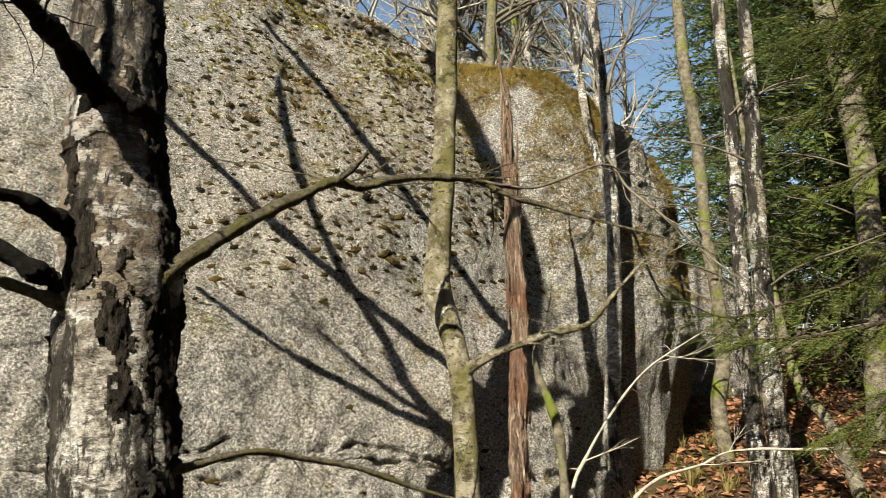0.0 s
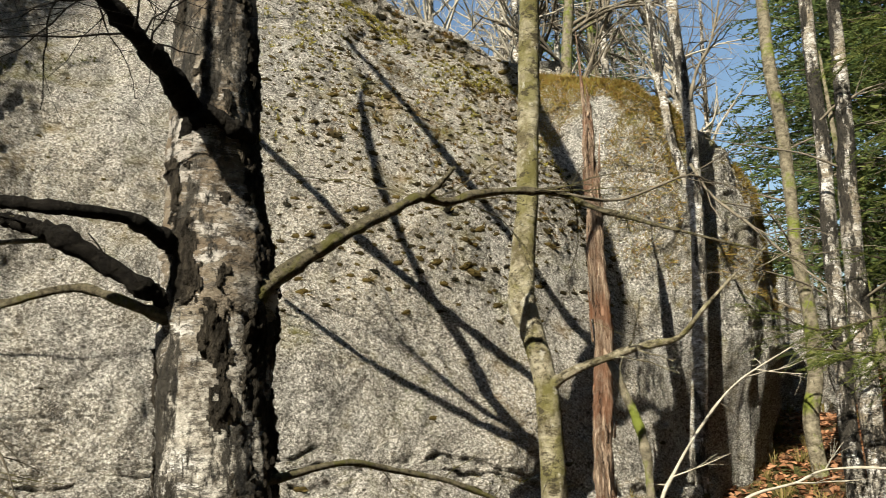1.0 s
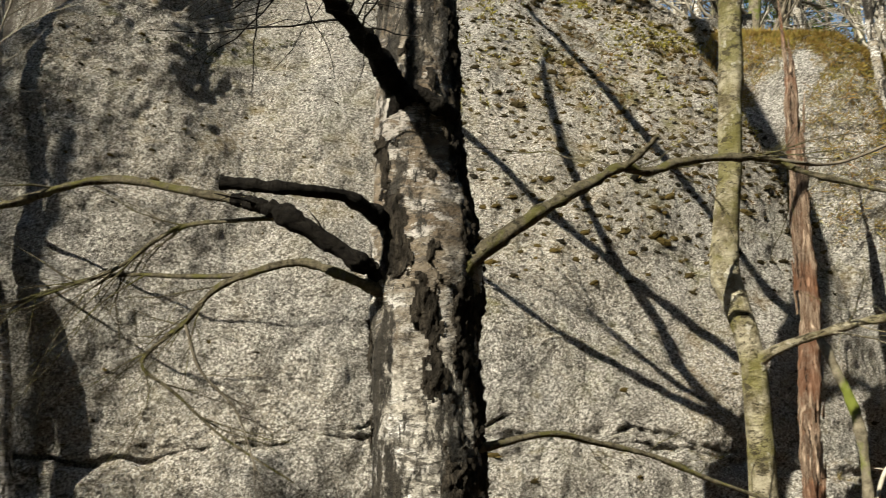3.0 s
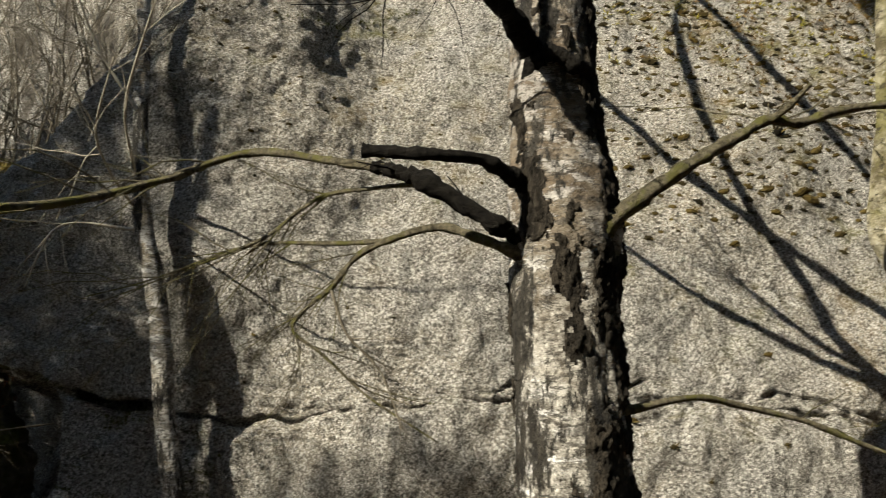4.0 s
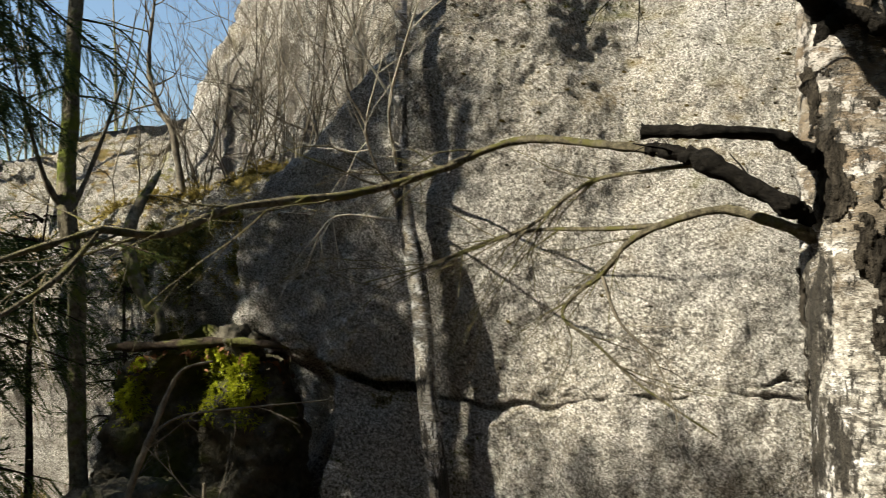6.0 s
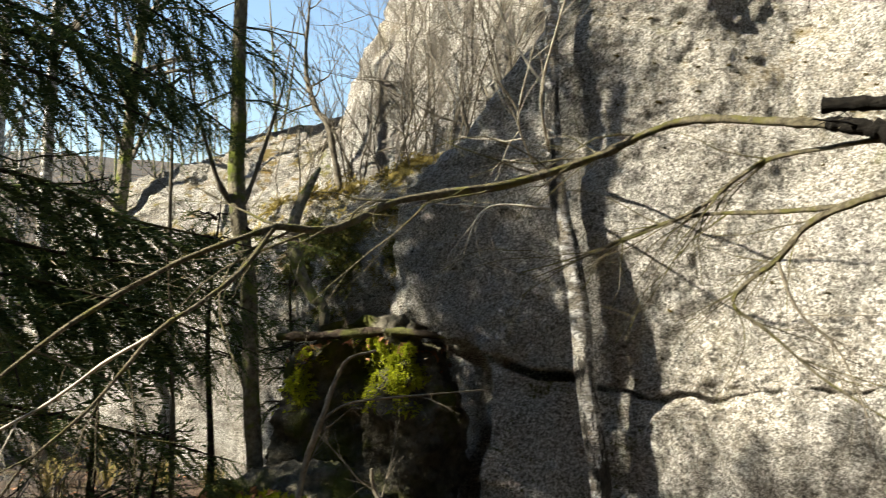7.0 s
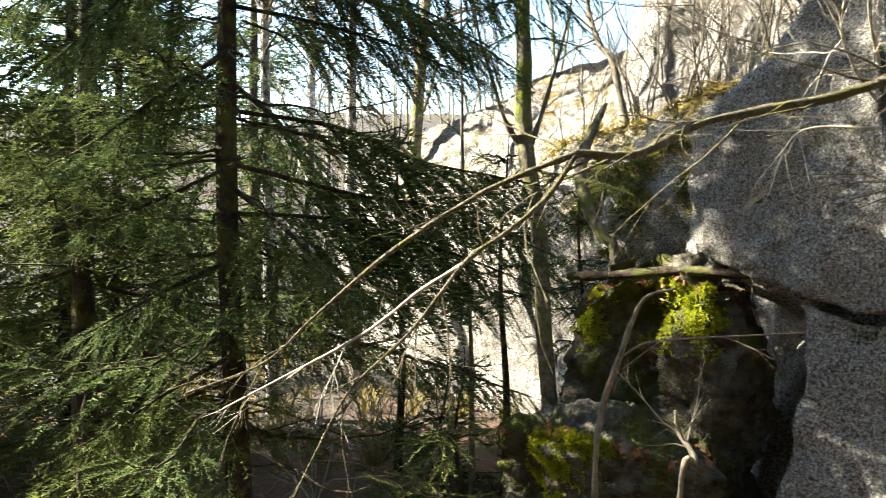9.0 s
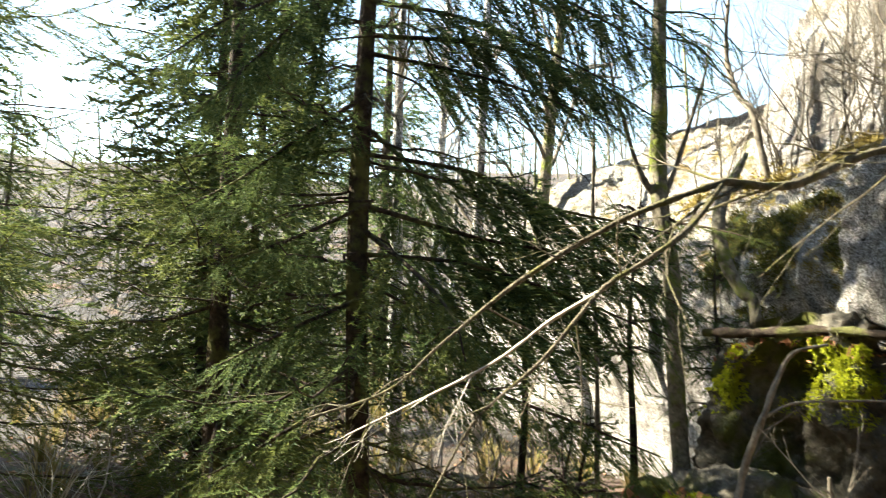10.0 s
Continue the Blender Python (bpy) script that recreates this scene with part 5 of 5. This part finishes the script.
spots = [(1.4, 8.6), (0.0, 10.2), (1.9, 10.4), (-0.6, 11.4), (0.2, 8.2), (0.9, 9.6), (-1.2, 8.5), (-2.2, 9.5), (0.4, 12), (-0.8, 13), (2.0, 12), (3.0, 14), (1.6, 15), (-3.5, 10), (-2.6, 14), (5.0, 15), (-9.0, 1.8), (-7.4, 0.2), (-11.5, 1.0), (-12.5, -1.2), (-14, 1.5), (-13.5, -7)]
for i, (x, y) in enumerate(spots):
    s = rng.uniform(0.8, 1.25)
    o = copy_thing(kinds[i % 3], Matrix.Translation(on_ground(x, y)) @ Matrix.Rotation(rng.uniform(0, 6.28), 4, "Z"))
    o.scale = (s, s, s)

# ---- moss, litter and grass ----


def scatter_on(V, N, count, rng, keep):
    """Random places on a rock's grid, with their normals, where keep(points, normals) says how likely."""
    rows, cols = V.shape[:2]
    i, j = rng.integers(30, rows - 10, count), rng.integers(0, cols, count)
    p, n = V[i, j], N[i, j]
    ok = rng.uniform(0, 1, count) < keep(p, n)
    return p[ok], n[ok]


def any_axis(n, rng):
    x = np.cross(n, rng.normal(0, 1, n.shape))
    return x / (np.linalg.norm(x, axis=1)[:, None] + 1e-9)


def tuft_shape(rng, blades=14, spread=0.8, width=0.09):
    """A small cushion of short blades along z."""
    v, f = [], []
    for _ in range(blades):
        a, s = rng.uniform(0, 6.283), rng.uniform(0, spread)
        o = np.array([math.cos(a), math.sin(a), 0]) * 0.5 * s
        d = np.array([math.cos(a) * s, math.sin(a) * s, rng.uniform(0.5, 1.0)])
        w = np.array([-math.sin(a), math.cos(a), 0]) * width
        f.append([len(v), len(v) + 1, len(v) + 2])
        v += [o - w, o + w, o + d]
    return np.array(v), np.array(f)


def place(p, n, rng, scale, flat=1.0):
    x = any_axis(n, rng)
    y = np.cross(n, x)
    m = np.zeros((len(p), 3, 4))
    m[:, :, 0], m[:, :, 1], m[:, :, 2], m[:, :, 3] = x * scale[:, None], y * scale[:, None], n * (scale * flat)[:, None], p
    return m


def stuff(name, label, category, geo, material, on=None):
    """Growth and litter that nobody could count, as a part of the rock it grows on or free on the ground."""
    ob = new(name, geo.mesh(name, material, False))
    if on:
        ob.parent = on
    return tagged(ob, label, "" if on else category, kind="stuff")


rng = np.random.default_rng(77)


def mossy(p, n):
    """Thick on the upper right of the great boulder, thin elsewhere on its face."""
    patch = np.array([0.5 + 0.5 * noise.noise(Vector(q) * 1.7) for q in p])
    zone = smoothstep(1.9, 2.6, p[:, 2]) * smoothstep(-1.7, -1.0, p[:, 0])
    return np.clip(0.003 + 0.035 * smoothstep(1.9, 2.6, p[:, 2]) * smoothstep(-3.0, -2.2, p[:, 0]) + zone * smoothstep(0.25, 0.6, patch), 0, 1) * (n[:, 2] < 0.9)


def spaced(p, n, gap):
    """Those of the points that keep a distance from all taken before."""
    taken, keep = {}, []
    for i, q in enumerate(p):
        c = tuple(np.floor(q / gap).astype(int))
        near = [w for dx in (-1, 0, 1) for dy in (-1, 0, 1) for dz in (-1, 0, 1) for w in taken.get((c[0] + dx, c[1] + dy, c[2] + dz), ())]
        if all(np.sum((q - w) ** 2) > gap * gap for w in near):
            taken.setdefault(c, []).append(q)
            keep.append(i)
    return p[keep], n[keep]


def cushion_shape(rng, sides=9):
    """A ragged low cushion, longer along x, that stands along z."""
    v, f = [], []
    for h, r in ((-0.12, 1.0), (0.17, 0.82), (0.3, 0.4)):
        for j in range(sides):
            a = 6.283 * j / sides
            w = r * rng.uniform(0.6, 1.3)
            v.append([math.cos(a) * w, 0.5 * math.sin(a) * w, h * rng.uniform(0.8, 1.2)])
    v.append([0, 0, 0.34])
    for i in range(2):
        for j in range(sides):
            k = (j + 1) % sides
            f += [[i * sides + j, i * sides + k, (i + 1) * sides + k], [i * sides + j, (i + 1) * sides + k, (i + 1) * sides + j]]
    f += [[2 * sides + j, 2 * sides + (j + 1) % sides, 3 * sides] for j in range(sides)]
    return np.array(v), np.array(f)


def level(p, n, scale, rng):
    """Poses on a steep face whose x axis lies level, a little askew."""
    x = np.cross(n, np.array([0, 0, 1.0])) + rng.normal(0, 0.22, n.shape)
    x -= n * np.sum(x * n, axis=1)[:, None]
    x /= np.linalg.norm(x, axis=1)[:, None] + 1e-9
    y = np.cross(n, x)
    m = np.zeros((len(p), 3, 4))
    m[:, :, 0], m[:, :, 1], m[:, :, 2], m[:, :, 3] = x * scale[:, None], y * scale[:, None], n * scale[:, None], p
    return m


g, hairs = Geo(), Geo()
p, n = scatter_on(GV, GN, 62000, rng, mossy)
p, n = spaced(p, n, 0.043)
for k in range(4):
    sel = np.arange(len(p)) % 4 == k
    size = rng.uniform(0.011, 0.03, sel.sum()) * (0.5 + 0.5 * smoothstep(-1.6, -0.9, p[sel, 0])) * (1 + 0.5 * (rng.uniform(0, 1, sel.sum()) > 0.8))
    v, f = cushion_shape(rng)
    stamp(g, v, f, level(p[sel] - 0.002 * n[sel], n[sel], size, rng))
    v, f = tuft_shape(rng, 9, 1.15, 0.16)
    stamp(hairs, v, f, place(p[sel] - 0.002 * n[sel], n[sel] + np.array([0, 0, 0.3]), rng, size * 0.9, 0.8))
stuff("dry_moss", "small dark cushions of dry moss on the boulder's face", "moss", g, M_TUFT, GREAT)
stuff("moss_fringe", "ragged blades on the dry moss cushions", "moss", hairs, M_TUFT, GREAT)

# sunlit moss along the crest of the great boulder
g = Geo()
p, n = scatter_on(GV, GN, 60000, rng, lambda p, n: smoothstep(0.35, 0.8, np.abs(n[:, 2])) * (p[:, 2] > 2.7) * smoothstep(-1.9, -0.9, p[:, 0]) * smoothstep(0.0, 0.35, np.array([noise.noise(Vector(q) * 1.9 + Vector((0, 3, 0))) + 0.25 for q in p])) * 0.5)
v, f = tuft_shape(rng, 9, 1.1, 0.14)
stamp(g, v, f, place(p, n, rng, rng.uniform(0.014, 0.035, len(p)), 0.7))
stuff("crest_moss", "yellow-green moss along the boulder's crest", "moss", g, M_SUNMOSS, GREAT)

g = Geo()
p, n = scatter_on(GV, GN, 90000, rng, lambda p, n: smoothstep(0.04, 0.01, np.abs(p[:, 2] - (3.3 + 0.42 * (p[:, 0] + 1.9)) + 0.05 * np.sin(7 * p[:, 0]))) * (p[:, 0] > -2.5) * (p[:, 0] < -1.45) * (0.3 + 0.7 * smoothstep(-0.2, 0.5, np.sin(11 * p[:, 0] + 1))))
v, f = tuft_shape(rng, 8, 1.0, 0.14)
stamp(g, v, f, place(p, n, rng, rng.uniform(0.008, 0.02, len(p))))
stuff("moss_seam", "dull green moss along a seam high on the boulder", "moss", g, M_DULLMOSS, GREAT)

# moss and needles caught on the rough foot of the nose, under the crack
g = Geo()
p, n = scatter_on(GV, GN, 120000, rng, lambda p, n: (p[:, 0] > -3.15) * (p[:, 0] < -2.3) * smoothstep(1.32, 1.26, p[:, 2] + 0.3 * (p[:, 0] + 2.9)) * smoothstep(0.5, 0.9, p[:, 2]) * smoothstep(0.0, 0.3, np.array([noise.noise(Vector((q[0] * 3.5, q[1] * 3.5, q[2] * 5 - q[0] * 3))) for q in p])))
v, f = tuft_shape(rng, 8, 1.0, 0.14)
stamp(g, v, f, place(p, n, rng, rng.uniform(0.006, 0.016, len(p))))
stuff("foot_moss", "dull brown-green moss on the foot of the boulder's nose", "moss", g, M_DULLMOSS, GREAT)

g = Geo()


def rusty(p, n):
    """Patches high on the right shoulder of the great boulder."""
    patch = np.array([noise.fractal(Vector(q) * 2.6 + Vector((5, 0, 0)), 0.8, 2.1, 3) for q in p])
    return smoothstep(2.3, 3.0, p[:, 2]) * smoothstep(-1.3, -0.6, p[:, 0]) * smoothstep(0.0, 0.4, patch)


p, n = scatter_on(GV, GN, 30000, rng, rusty)
v, f = tuft_shape(rng, 7, 1.2, 0.16)
stamp(g, v, f, place(p, n, rng, rng.uniform(0.01, 0.028, len(p)), 0.5))
stuff("rusty_moss", "rusty brown moss on the boulder's shoulder", "moss", g, M_REDMOSS, GREAT)

g = Geo()
p, n = scatter_on(SV, SN, 16000, rng, lambda p, n: np.clip((n[:, 2] + 0.15) * 1.3, 0.04, 0.9))
patchy = np.array([noise.noise(Vector(w) * 2.3) for w in p]) > -0.12
p, n = p[patchy], n[patchy]
q, m = scatter_on(GV, GN, 9000, rng, lambda p, n: np.clip((n[:, 2] - 0.62) * 2.2, 0, 0.6) * smoothstep(-1.4, -0.6, p[:, 0]))
p, n = np.vstack([p, q]), np.vstack([n, m])
v, f = tuft_shape(rng, 12, 1.1, 0.05)
stamp(g, v, f, place(p, n, rng, rng.uniform(0.015, 0.05, len(p)), 0.8))
stuff("rock_grass", "rusty dry grass and moss hanging over the rock tops", "grass", g, M_RUST)

g = Geo()
p, n = scatter_on(LV, LN, 2500, rng, lambda p, n: np.clip((n[:, 2] - 0.45) * 1.5, 0, 1) * (p[:, 1] > 2.1))
def by_cliff(p):
    """Distance in plan from the line where the cliff meets the ledge."""
    return np.abs(p[:, 1] - np.interp(p[:, 0], [-6.75, -6.1, -5.2, -4.2, -2.9], [3.7, 3.15, 3.1, 3.5, 4.9]))


q, m = scatter_on(LV, LN, 9000, rng, lambda p, n: smoothstep(0.28, 0.08, by_cliff(p) + 0.1 * np.sin(9 * p[:, 0])) * (n[:, 2] > 0.2))
p, n = np.vstack([p, q]), np.vstack([n, m])
v, f = tuft_shape(rng, 10, 1.2, 0.12)
stamp(g, v, f, place(p, n, rng, rng.uniform(0.02, 0.06, len(p)), 0.5))
rim = LV[84:96].reshape(-1, 3)
rim = rim[(rim[:, 0] < -4.0) & (rim[:, 0] > -6.6) & (rim[:, 1] < 3.4)]
rim = rim[np.sin(4.1 * rim[:, 0]) + np.sin(9.7 * rim[:, 0] + 1) > -0.5]
rim = rim[rng.integers(0, len(rim), 800)] + rng.normal(0, 0.035, (800, 3))
stamp(g, v, f, place(rim, np.tile([-0.1, -0.5, 0.8], (len(rim), 1)), rng, rng.uniform(0.02, 0.055, len(rim)), 0.8))
stuff("ledge_litter", "rusty leaves and dry moss on the ledge", "leaf litter", g, M_YMOSS, LEDGE)

# olive moss and brown debris covering the broken brow of the ledge beside the boulder's nose
P, Q = LV[2:60].reshape(-1, 3), LN[2:60].reshape(-1, 3)
brow = (P[:, 0] > -5.75) & (P[:, 0] < -4.3) & (P[:, 1] < 2.95) & (P[:, 2] > 1.2) & (P[:, 2] < 2.2 + 0.06 * np.sin(11 * P[:, 0]))
P, Q = P[brow], Q[brow]
for name, label, material, count, size, shift in (("brow_moss", "olive moss hanging over the ledge's broken brow", M_DULLMOSS, 5200, (0.02, 0.05), 0.0), ("brow_litter", "rusty leaves caught in the moss of the brow", M_YMOSS, 1300, (0.015, 0.035), 2.0)):
    g = Geo()
    i = rng.integers(0, len(P), count)
    p, n = P[i] + rng.normal(0, 0.02, (count, 3)), Q[i]
    ok = np.array([noise.noise(Vector(q) * 3.2 + Vector((shift, 0, 0))) for q in p]) > -0.12
    v, f = tuft_shape(rng, 9, 1.1, 0.14)
    stamp(g, v, f, place(p[ok], n[ok] + np.array([0, -0.2, -0.2]), rng, rng.uniform(size[0], size[1], int(ok.sum())), 0.7))
    stuff(name, label, "moss", g, material, LEDGE)


def ground_spots(count, x0, x1, y0, y1):
    x, y = rng.uniform(x0, x1, count), rng.uniform(y0, y1, count)
    return np.stack([x, y, ground_z(x, y)], 1)


leaf = np.array([[-0.5, 0, 0.0], [0, -0.3, 0.16], [0.55, 0, 0.05], [0, 0.3, 0.2]])
g = Geo()
p = ground_spots(52000, -1.2, 6.0, 1.2, 12.0)
thick = smoothstep(-1.0, 0.9, p[:, 0]) * smoothstep(6.0, 2.6, p[:, 0]) * smoothstep(1.4, 3.6, p[:, 1]) * smoothstep(12.0, 7.5, p[:, 1])
p = np.vstack([p[rng.uniform(0, 1, len(p)) < thick], ground_spots(5000, -9, 8, -8, 8)])
n = np.array([0, 0, 1.0]) + rng.normal(0, 0.35, p.shape)
n /= np.linalg.norm(n, axis=1)[:, None]
stamp(g, leaf, np.array([[0, 1, 2], [0, 2, 3]]), place(p + (0, 0, 0.012), n, rng, rng.uniform(0.03, 0.075, len(p))))
stuff("fallen_leaves", "curled reddish-brown fallen leaves on the forest floor", "leaves", g, M_LEAF)


def grass_shape(blades, length, curl):
    v, f = [], []
    for _ in range(blades):
        a = rng.uniform(0, 6.283)
        d, s = np.array([math.cos(a), math.sin(a), 0]), np.array([-math.sin(a), math.cos(a), 0]) * 0.02
        o = d * rng.uniform(0, 0.18)
        h, c = rng.uniform(0.5, 1.0) * length, rng.uniform(0.2, 1.0) * curl
        k = len(v)
        v += [o - s, o + s, o + d * c * 0.35 + np.array([0, 0, 0.6 * h]) + s * 0.7, o + d * c * 0.35 + np.array([0, 0, 0.6 * h]) - s * 0.7, o + d * c + np.array([0, 0, h * (0.95 - 0.35 * c)])]
        f += [[k, k + 1, k + 2], [k, k + 2, k + 3], [k + 3, k + 2, k + 4]]
    return np.array(v), np.array(f)


g = Geo()
p = np.vstack([ground_spots(90, 0.45, 1.5, 3.2, 6.0), ground_spots(60, 1.0, 2.4, 5, 9)])
v, f = grass_shape(26, 1.0, 0.9)
stamp(g, v, f, place(p, np.tile([0, 0, 1.0], (len(p), 1)), rng, rng.uniform(0.07, 0.2, len(p))))
p = ground_spots(220, -15, -5.5, -4, 2.5)
stamp(g, v, f, place(p, np.tile([0, 0, 1.0], (len(p), 1)), rng, rng.uniform(0.2, 0.5, len(p))))
stuff("dry_grass", "tufts of dry yellow and green grass", "grass", g, M_GRASS)

# moss cushions on the broken rocks under the ledge
for label, outline, spine, hangs in (
        ("broken rock under the overhang, coloured dark for its shade, draped with bright moss", [(-4.0, 1.5, 1.36), (-3.8, 1.54, 1.38), (-3.75, 1.82, 1.4), (-3.5, 1.88, 1.4), (-3.42, 2.05, 1.4), (-3.5, 2.3, 1.36), (-3.9, 2.4, 1.34), (-4.2, 2.1, 1.32), (-4.2, 1.7, 1.34)], ((-3.95, 1.8), (-3.6, 2.1)), ((-3.9, 1.52, 0.17), (-3.6, 1.88, 0.2))),
        ("low rock lying before the overhang, coloured dark for its shade", [(-3.95, 1.2, 0.62), (-3.6, 1.28, 0.7), (-3.32, 1.6, 0.66), (-3.3, 1.9, 0.6), (-3.7, 2.0, 0.7), (-4.1, 1.7, 0.66)], ((-3.75, 1.55), (-3.6, 1.65)), ((-3.6, 1.4, 0.16),))):
    top = outline[0][2]
    # the blocks' dark colour stands in for the shade of the hollow
    rock, RV, RN = boulder("mossy_block", label, outline, len(outline), spine, -0.1, foot=0.15, lean=0.05, dome=0.2, power=3.4, cols=130, rows=70, relief=(0.14, 0.09, 0.03), material=M_SHADEROCK, group="blocks under the ledge")
    g = Geo()

    def draped(p, n):
        """Moss along the upper rim, hanging down in a few tongues."""
        near = np.max([smoothstep(r * 1.3, r * 0.5, np.hypot(p[:, 0] - x, p[:, 1] - y) + 0.05 * np.sin(40 * p[:, 2] + 25 * p[:, 0])) for x, y, r in hangs], axis=0)
        return np.maximum(near * smoothstep(top - 0.36, top - 0.2, p[:, 2]) * (0.5 + 0.5 * np.sin(19 * p[:, 2] + 31 * p[:, 0])), 0.8 * near * smoothstep(top - 0.1, top - 0.02, p[:, 2]))

    p, n = scatter_on(RV, RN, 40000, rng, draped)
    v, f = tuft_shape(rng, 8, 1.0, 0.18)
    stamp(g, v, f, place(p, n - np.array([0, 0, 0.5]), rng, rng.uniform(0.008, 0.024, len(p))))
    mo = tagged(part("moss", g, M_MOSS, rock, "bright green moss", smooth=False), kind="stuff")
    mo.matrix_parent_inverse = Matrix.Identity(4)
    g = Geo()
    p, n = scatter_on(RV, RN, 3000, rng, lambda p, n: np.clip(n[:, 2] - 0.1, 0, 0.35))
    stamp(g, leaf, np.array([[0, 1, 2], [0, 2, 3]]), place(p + n * 0.01, n + rng.normal(0, 0.3, n.shape), rng, rng.uniform(0.02, 0.05, len(p))))
    mo = tagged(part("leaf_litter", g, M_LEAF, rock, "dry brown leaves", smooth=False), kind="stuff")
    mo.matrix_parent_inverse = Matrix.Identity(4)
shelf = thing("fallen_log", "dark mossy log wedged under the overhang", "log", (-3.8, 1.79, 1.4))
branch("stem", [(-4.05, 1.55, 1.40, 0.018), (-3.91, 1.69, 1.41, 0.022), (-3.8, 1.79, 1.42, 0.024), (-3.62, 2.0, 1.44, 0.022), (-3.4, 2.2, 1.42, 0.016)], M_SPRUCEBARK, shelf, 4, 500, 0.2, 0.004)

# ---- shrubs on the ledge ----
for k, (x, y, z, h) in enumerate([(-4.75, 3.1, 2.75, 1.9), (-4.95, 3.0, 2.72, 2.2), (-5.25, 2.95, 2.7, 1.7), (-4.45, 3.15, 2.8, 2.4), (-5.6, 2.85, 2.62, 1.5), (-4.1, 3.2, 2.85, 2.4), (-6.3, 2.6, 2.5, 1.4)]):
    r2 = np.random.default_rng(300 + k)
    sh = thing("leafless_shrub", "leafless brushy shrub growing on the ledge", "shrub", (x, y, z), "shrubs on the ledge")
    for s in range(6):
        g = Geo()
        a = r2.uniform(0, 6.28)
        twig(g, r2, (x + 0.12 * math.cos(a), y + 0.1 * math.sin(a), z - 0.15), (0.25 * math.cos(a), 0.25 * math.sin(a), 1), h * r2.uniform(0.5, 1.0), 0.008, 2, 0.03, 0.55, 4, (4, 7))
        part("stem", g, M_TWIG, sh)
ob = thing("crooked_shrub", "dark crooked shrub against the sky on the ledge", "shrub", (-5.75, 2.75, 2.6), "shrubs on the ledge")
branch("stem", [(-5.72, 2.75, 2.45, 0.03), (-5.85, 2.7, 2.95, 0.028), (-6.0, 2.65, 3.15, 0.024), (-6.1, 2.6, 3.5, 0.018), (-6.05, 2.6, 4.1, 0.01)], M_TWIG, ob, 14, 320, 0.7, 0.008)

# ---- understory among the spruces ----
low_shrub = None
for k, (x, y, h) in enumerate([(-4.6, -1.6, 1.3), (-5.6, -1.2, 1.5), (-6.2, 0.2, 1.6), (-5.8, 0.9, 1.2), (-7.0, -0.8, 1.8), (-6.8, 1.0, 1.6), (-5.0, -2.8, 1.5), (-7.6, -2.4, 1.8), (-4.9, 0.35, 1.0), (2.2, 6.2, 1.2), (2.6, 7.2, 1.4), (3.2, 6.2, 1.5)]):
    x, y, z = on_ground(x, y)
    if low_shrub is not None and k % 3:
        copy_thing(low_shrub, Matrix.Translation((x, y, z)) @ Matrix.Rotation(k * 2.1, 4, "Z"))
        continue
    r2 = np.random.default_rng(340 + k)
    low_shrub = thing("leafless_shrub", "leafless tangled shrub under the trees", "shrub", (x, y, z), "understory shrubs")
    for s in range(5):
        g = Geo()
        a = r2.uniform(0, 6.28)
        twig(g, r2, (x, y, z - 0.05), (0.5 * math.cos(a), 0.5 * math.sin(a), 1), h * r2.uniform(0.6, 1.0), 0.008, 2, 0.0, 0.6, 3, (4, 7))
        part("stem", g, M_TWIG if k % 2 else M_PALE, low_shrub)

# ---- far woods ----
g, c = Geo(), Geo()
r2 = np.random.default_rng(9)
for k in range(330):
    a, d = r2.uniform(0.6, 4.9), r2.uniform(22, 75)
    x, y = d * math.cos(a), d * math.sin(a)
    z = float(ground_z(x, y))
    h = r2.uniform(4, 10)
    lean, sway = r2.normal(0, 0.9, 2), r2.normal(0, 0.3, (4, 2))
    t = np.array([0, 0.35, 0.7, 1.0])
    stem = np.stack([x + lean[0] * t + sway[:, 0] * t, y + lean[1] * t + sway[:, 1] * t, z - 0.3 + (h + 0.3) * t], 1)
    tube(g, stem, np.array([0.075, 0.055, 0.035, 0.01]) * r2.uniform(0.6, 1.3), 5)
    for _ in range(11):
        f = r2.uniform(0.2, 1)
        b = r2.uniform(0, 6.283)
        w = np.array([math.cos(b), math.sin(b), r2.uniform(0.2, 1.2)]) * r2.uniform(0.6, 1.8) * (1.3 - f)
        o = np.array([np.interp(f, t, stem[:, i]) for i in range(3)])
        tube(c, np.array([o, o + w * 0.5 + r2.normal(0, 0.12, 3), o + w]), np.array([0.022, 0.016, 0.006]), 3)
for k in range(1700):
    a, d = r2.uniform(2.7, 4.2), r2.uniform(11, 45)
    x, y = d * math.cos(a), d * math.sin(a)
    o = np.array([x, y, float(ground_z(x, y)) - 0.1])
    w = np.array([r2.normal(0, 0.5), r2.normal(0, 0.5), 1.0]) * r2.uniform(0.7, 2.4)
    tube(c, np.array([o, o + w * 0.5 + r2.normal(0, 0.1, 3), o + w + r2.normal(0, 0.15, 3)]), np.array([0.012, 0.009, 0.004]) * d / 16, 3)
far = thing("far_woods", "distant leafless grey-brown wood on the slopes", "woods", (0, 0, 0), kind="stuff")
tagged(part("trunks", g, M_MOSSBARK, far), kind="stuff")
tagged(part("twigs", c, M_TWIG, far), kind="stuff")
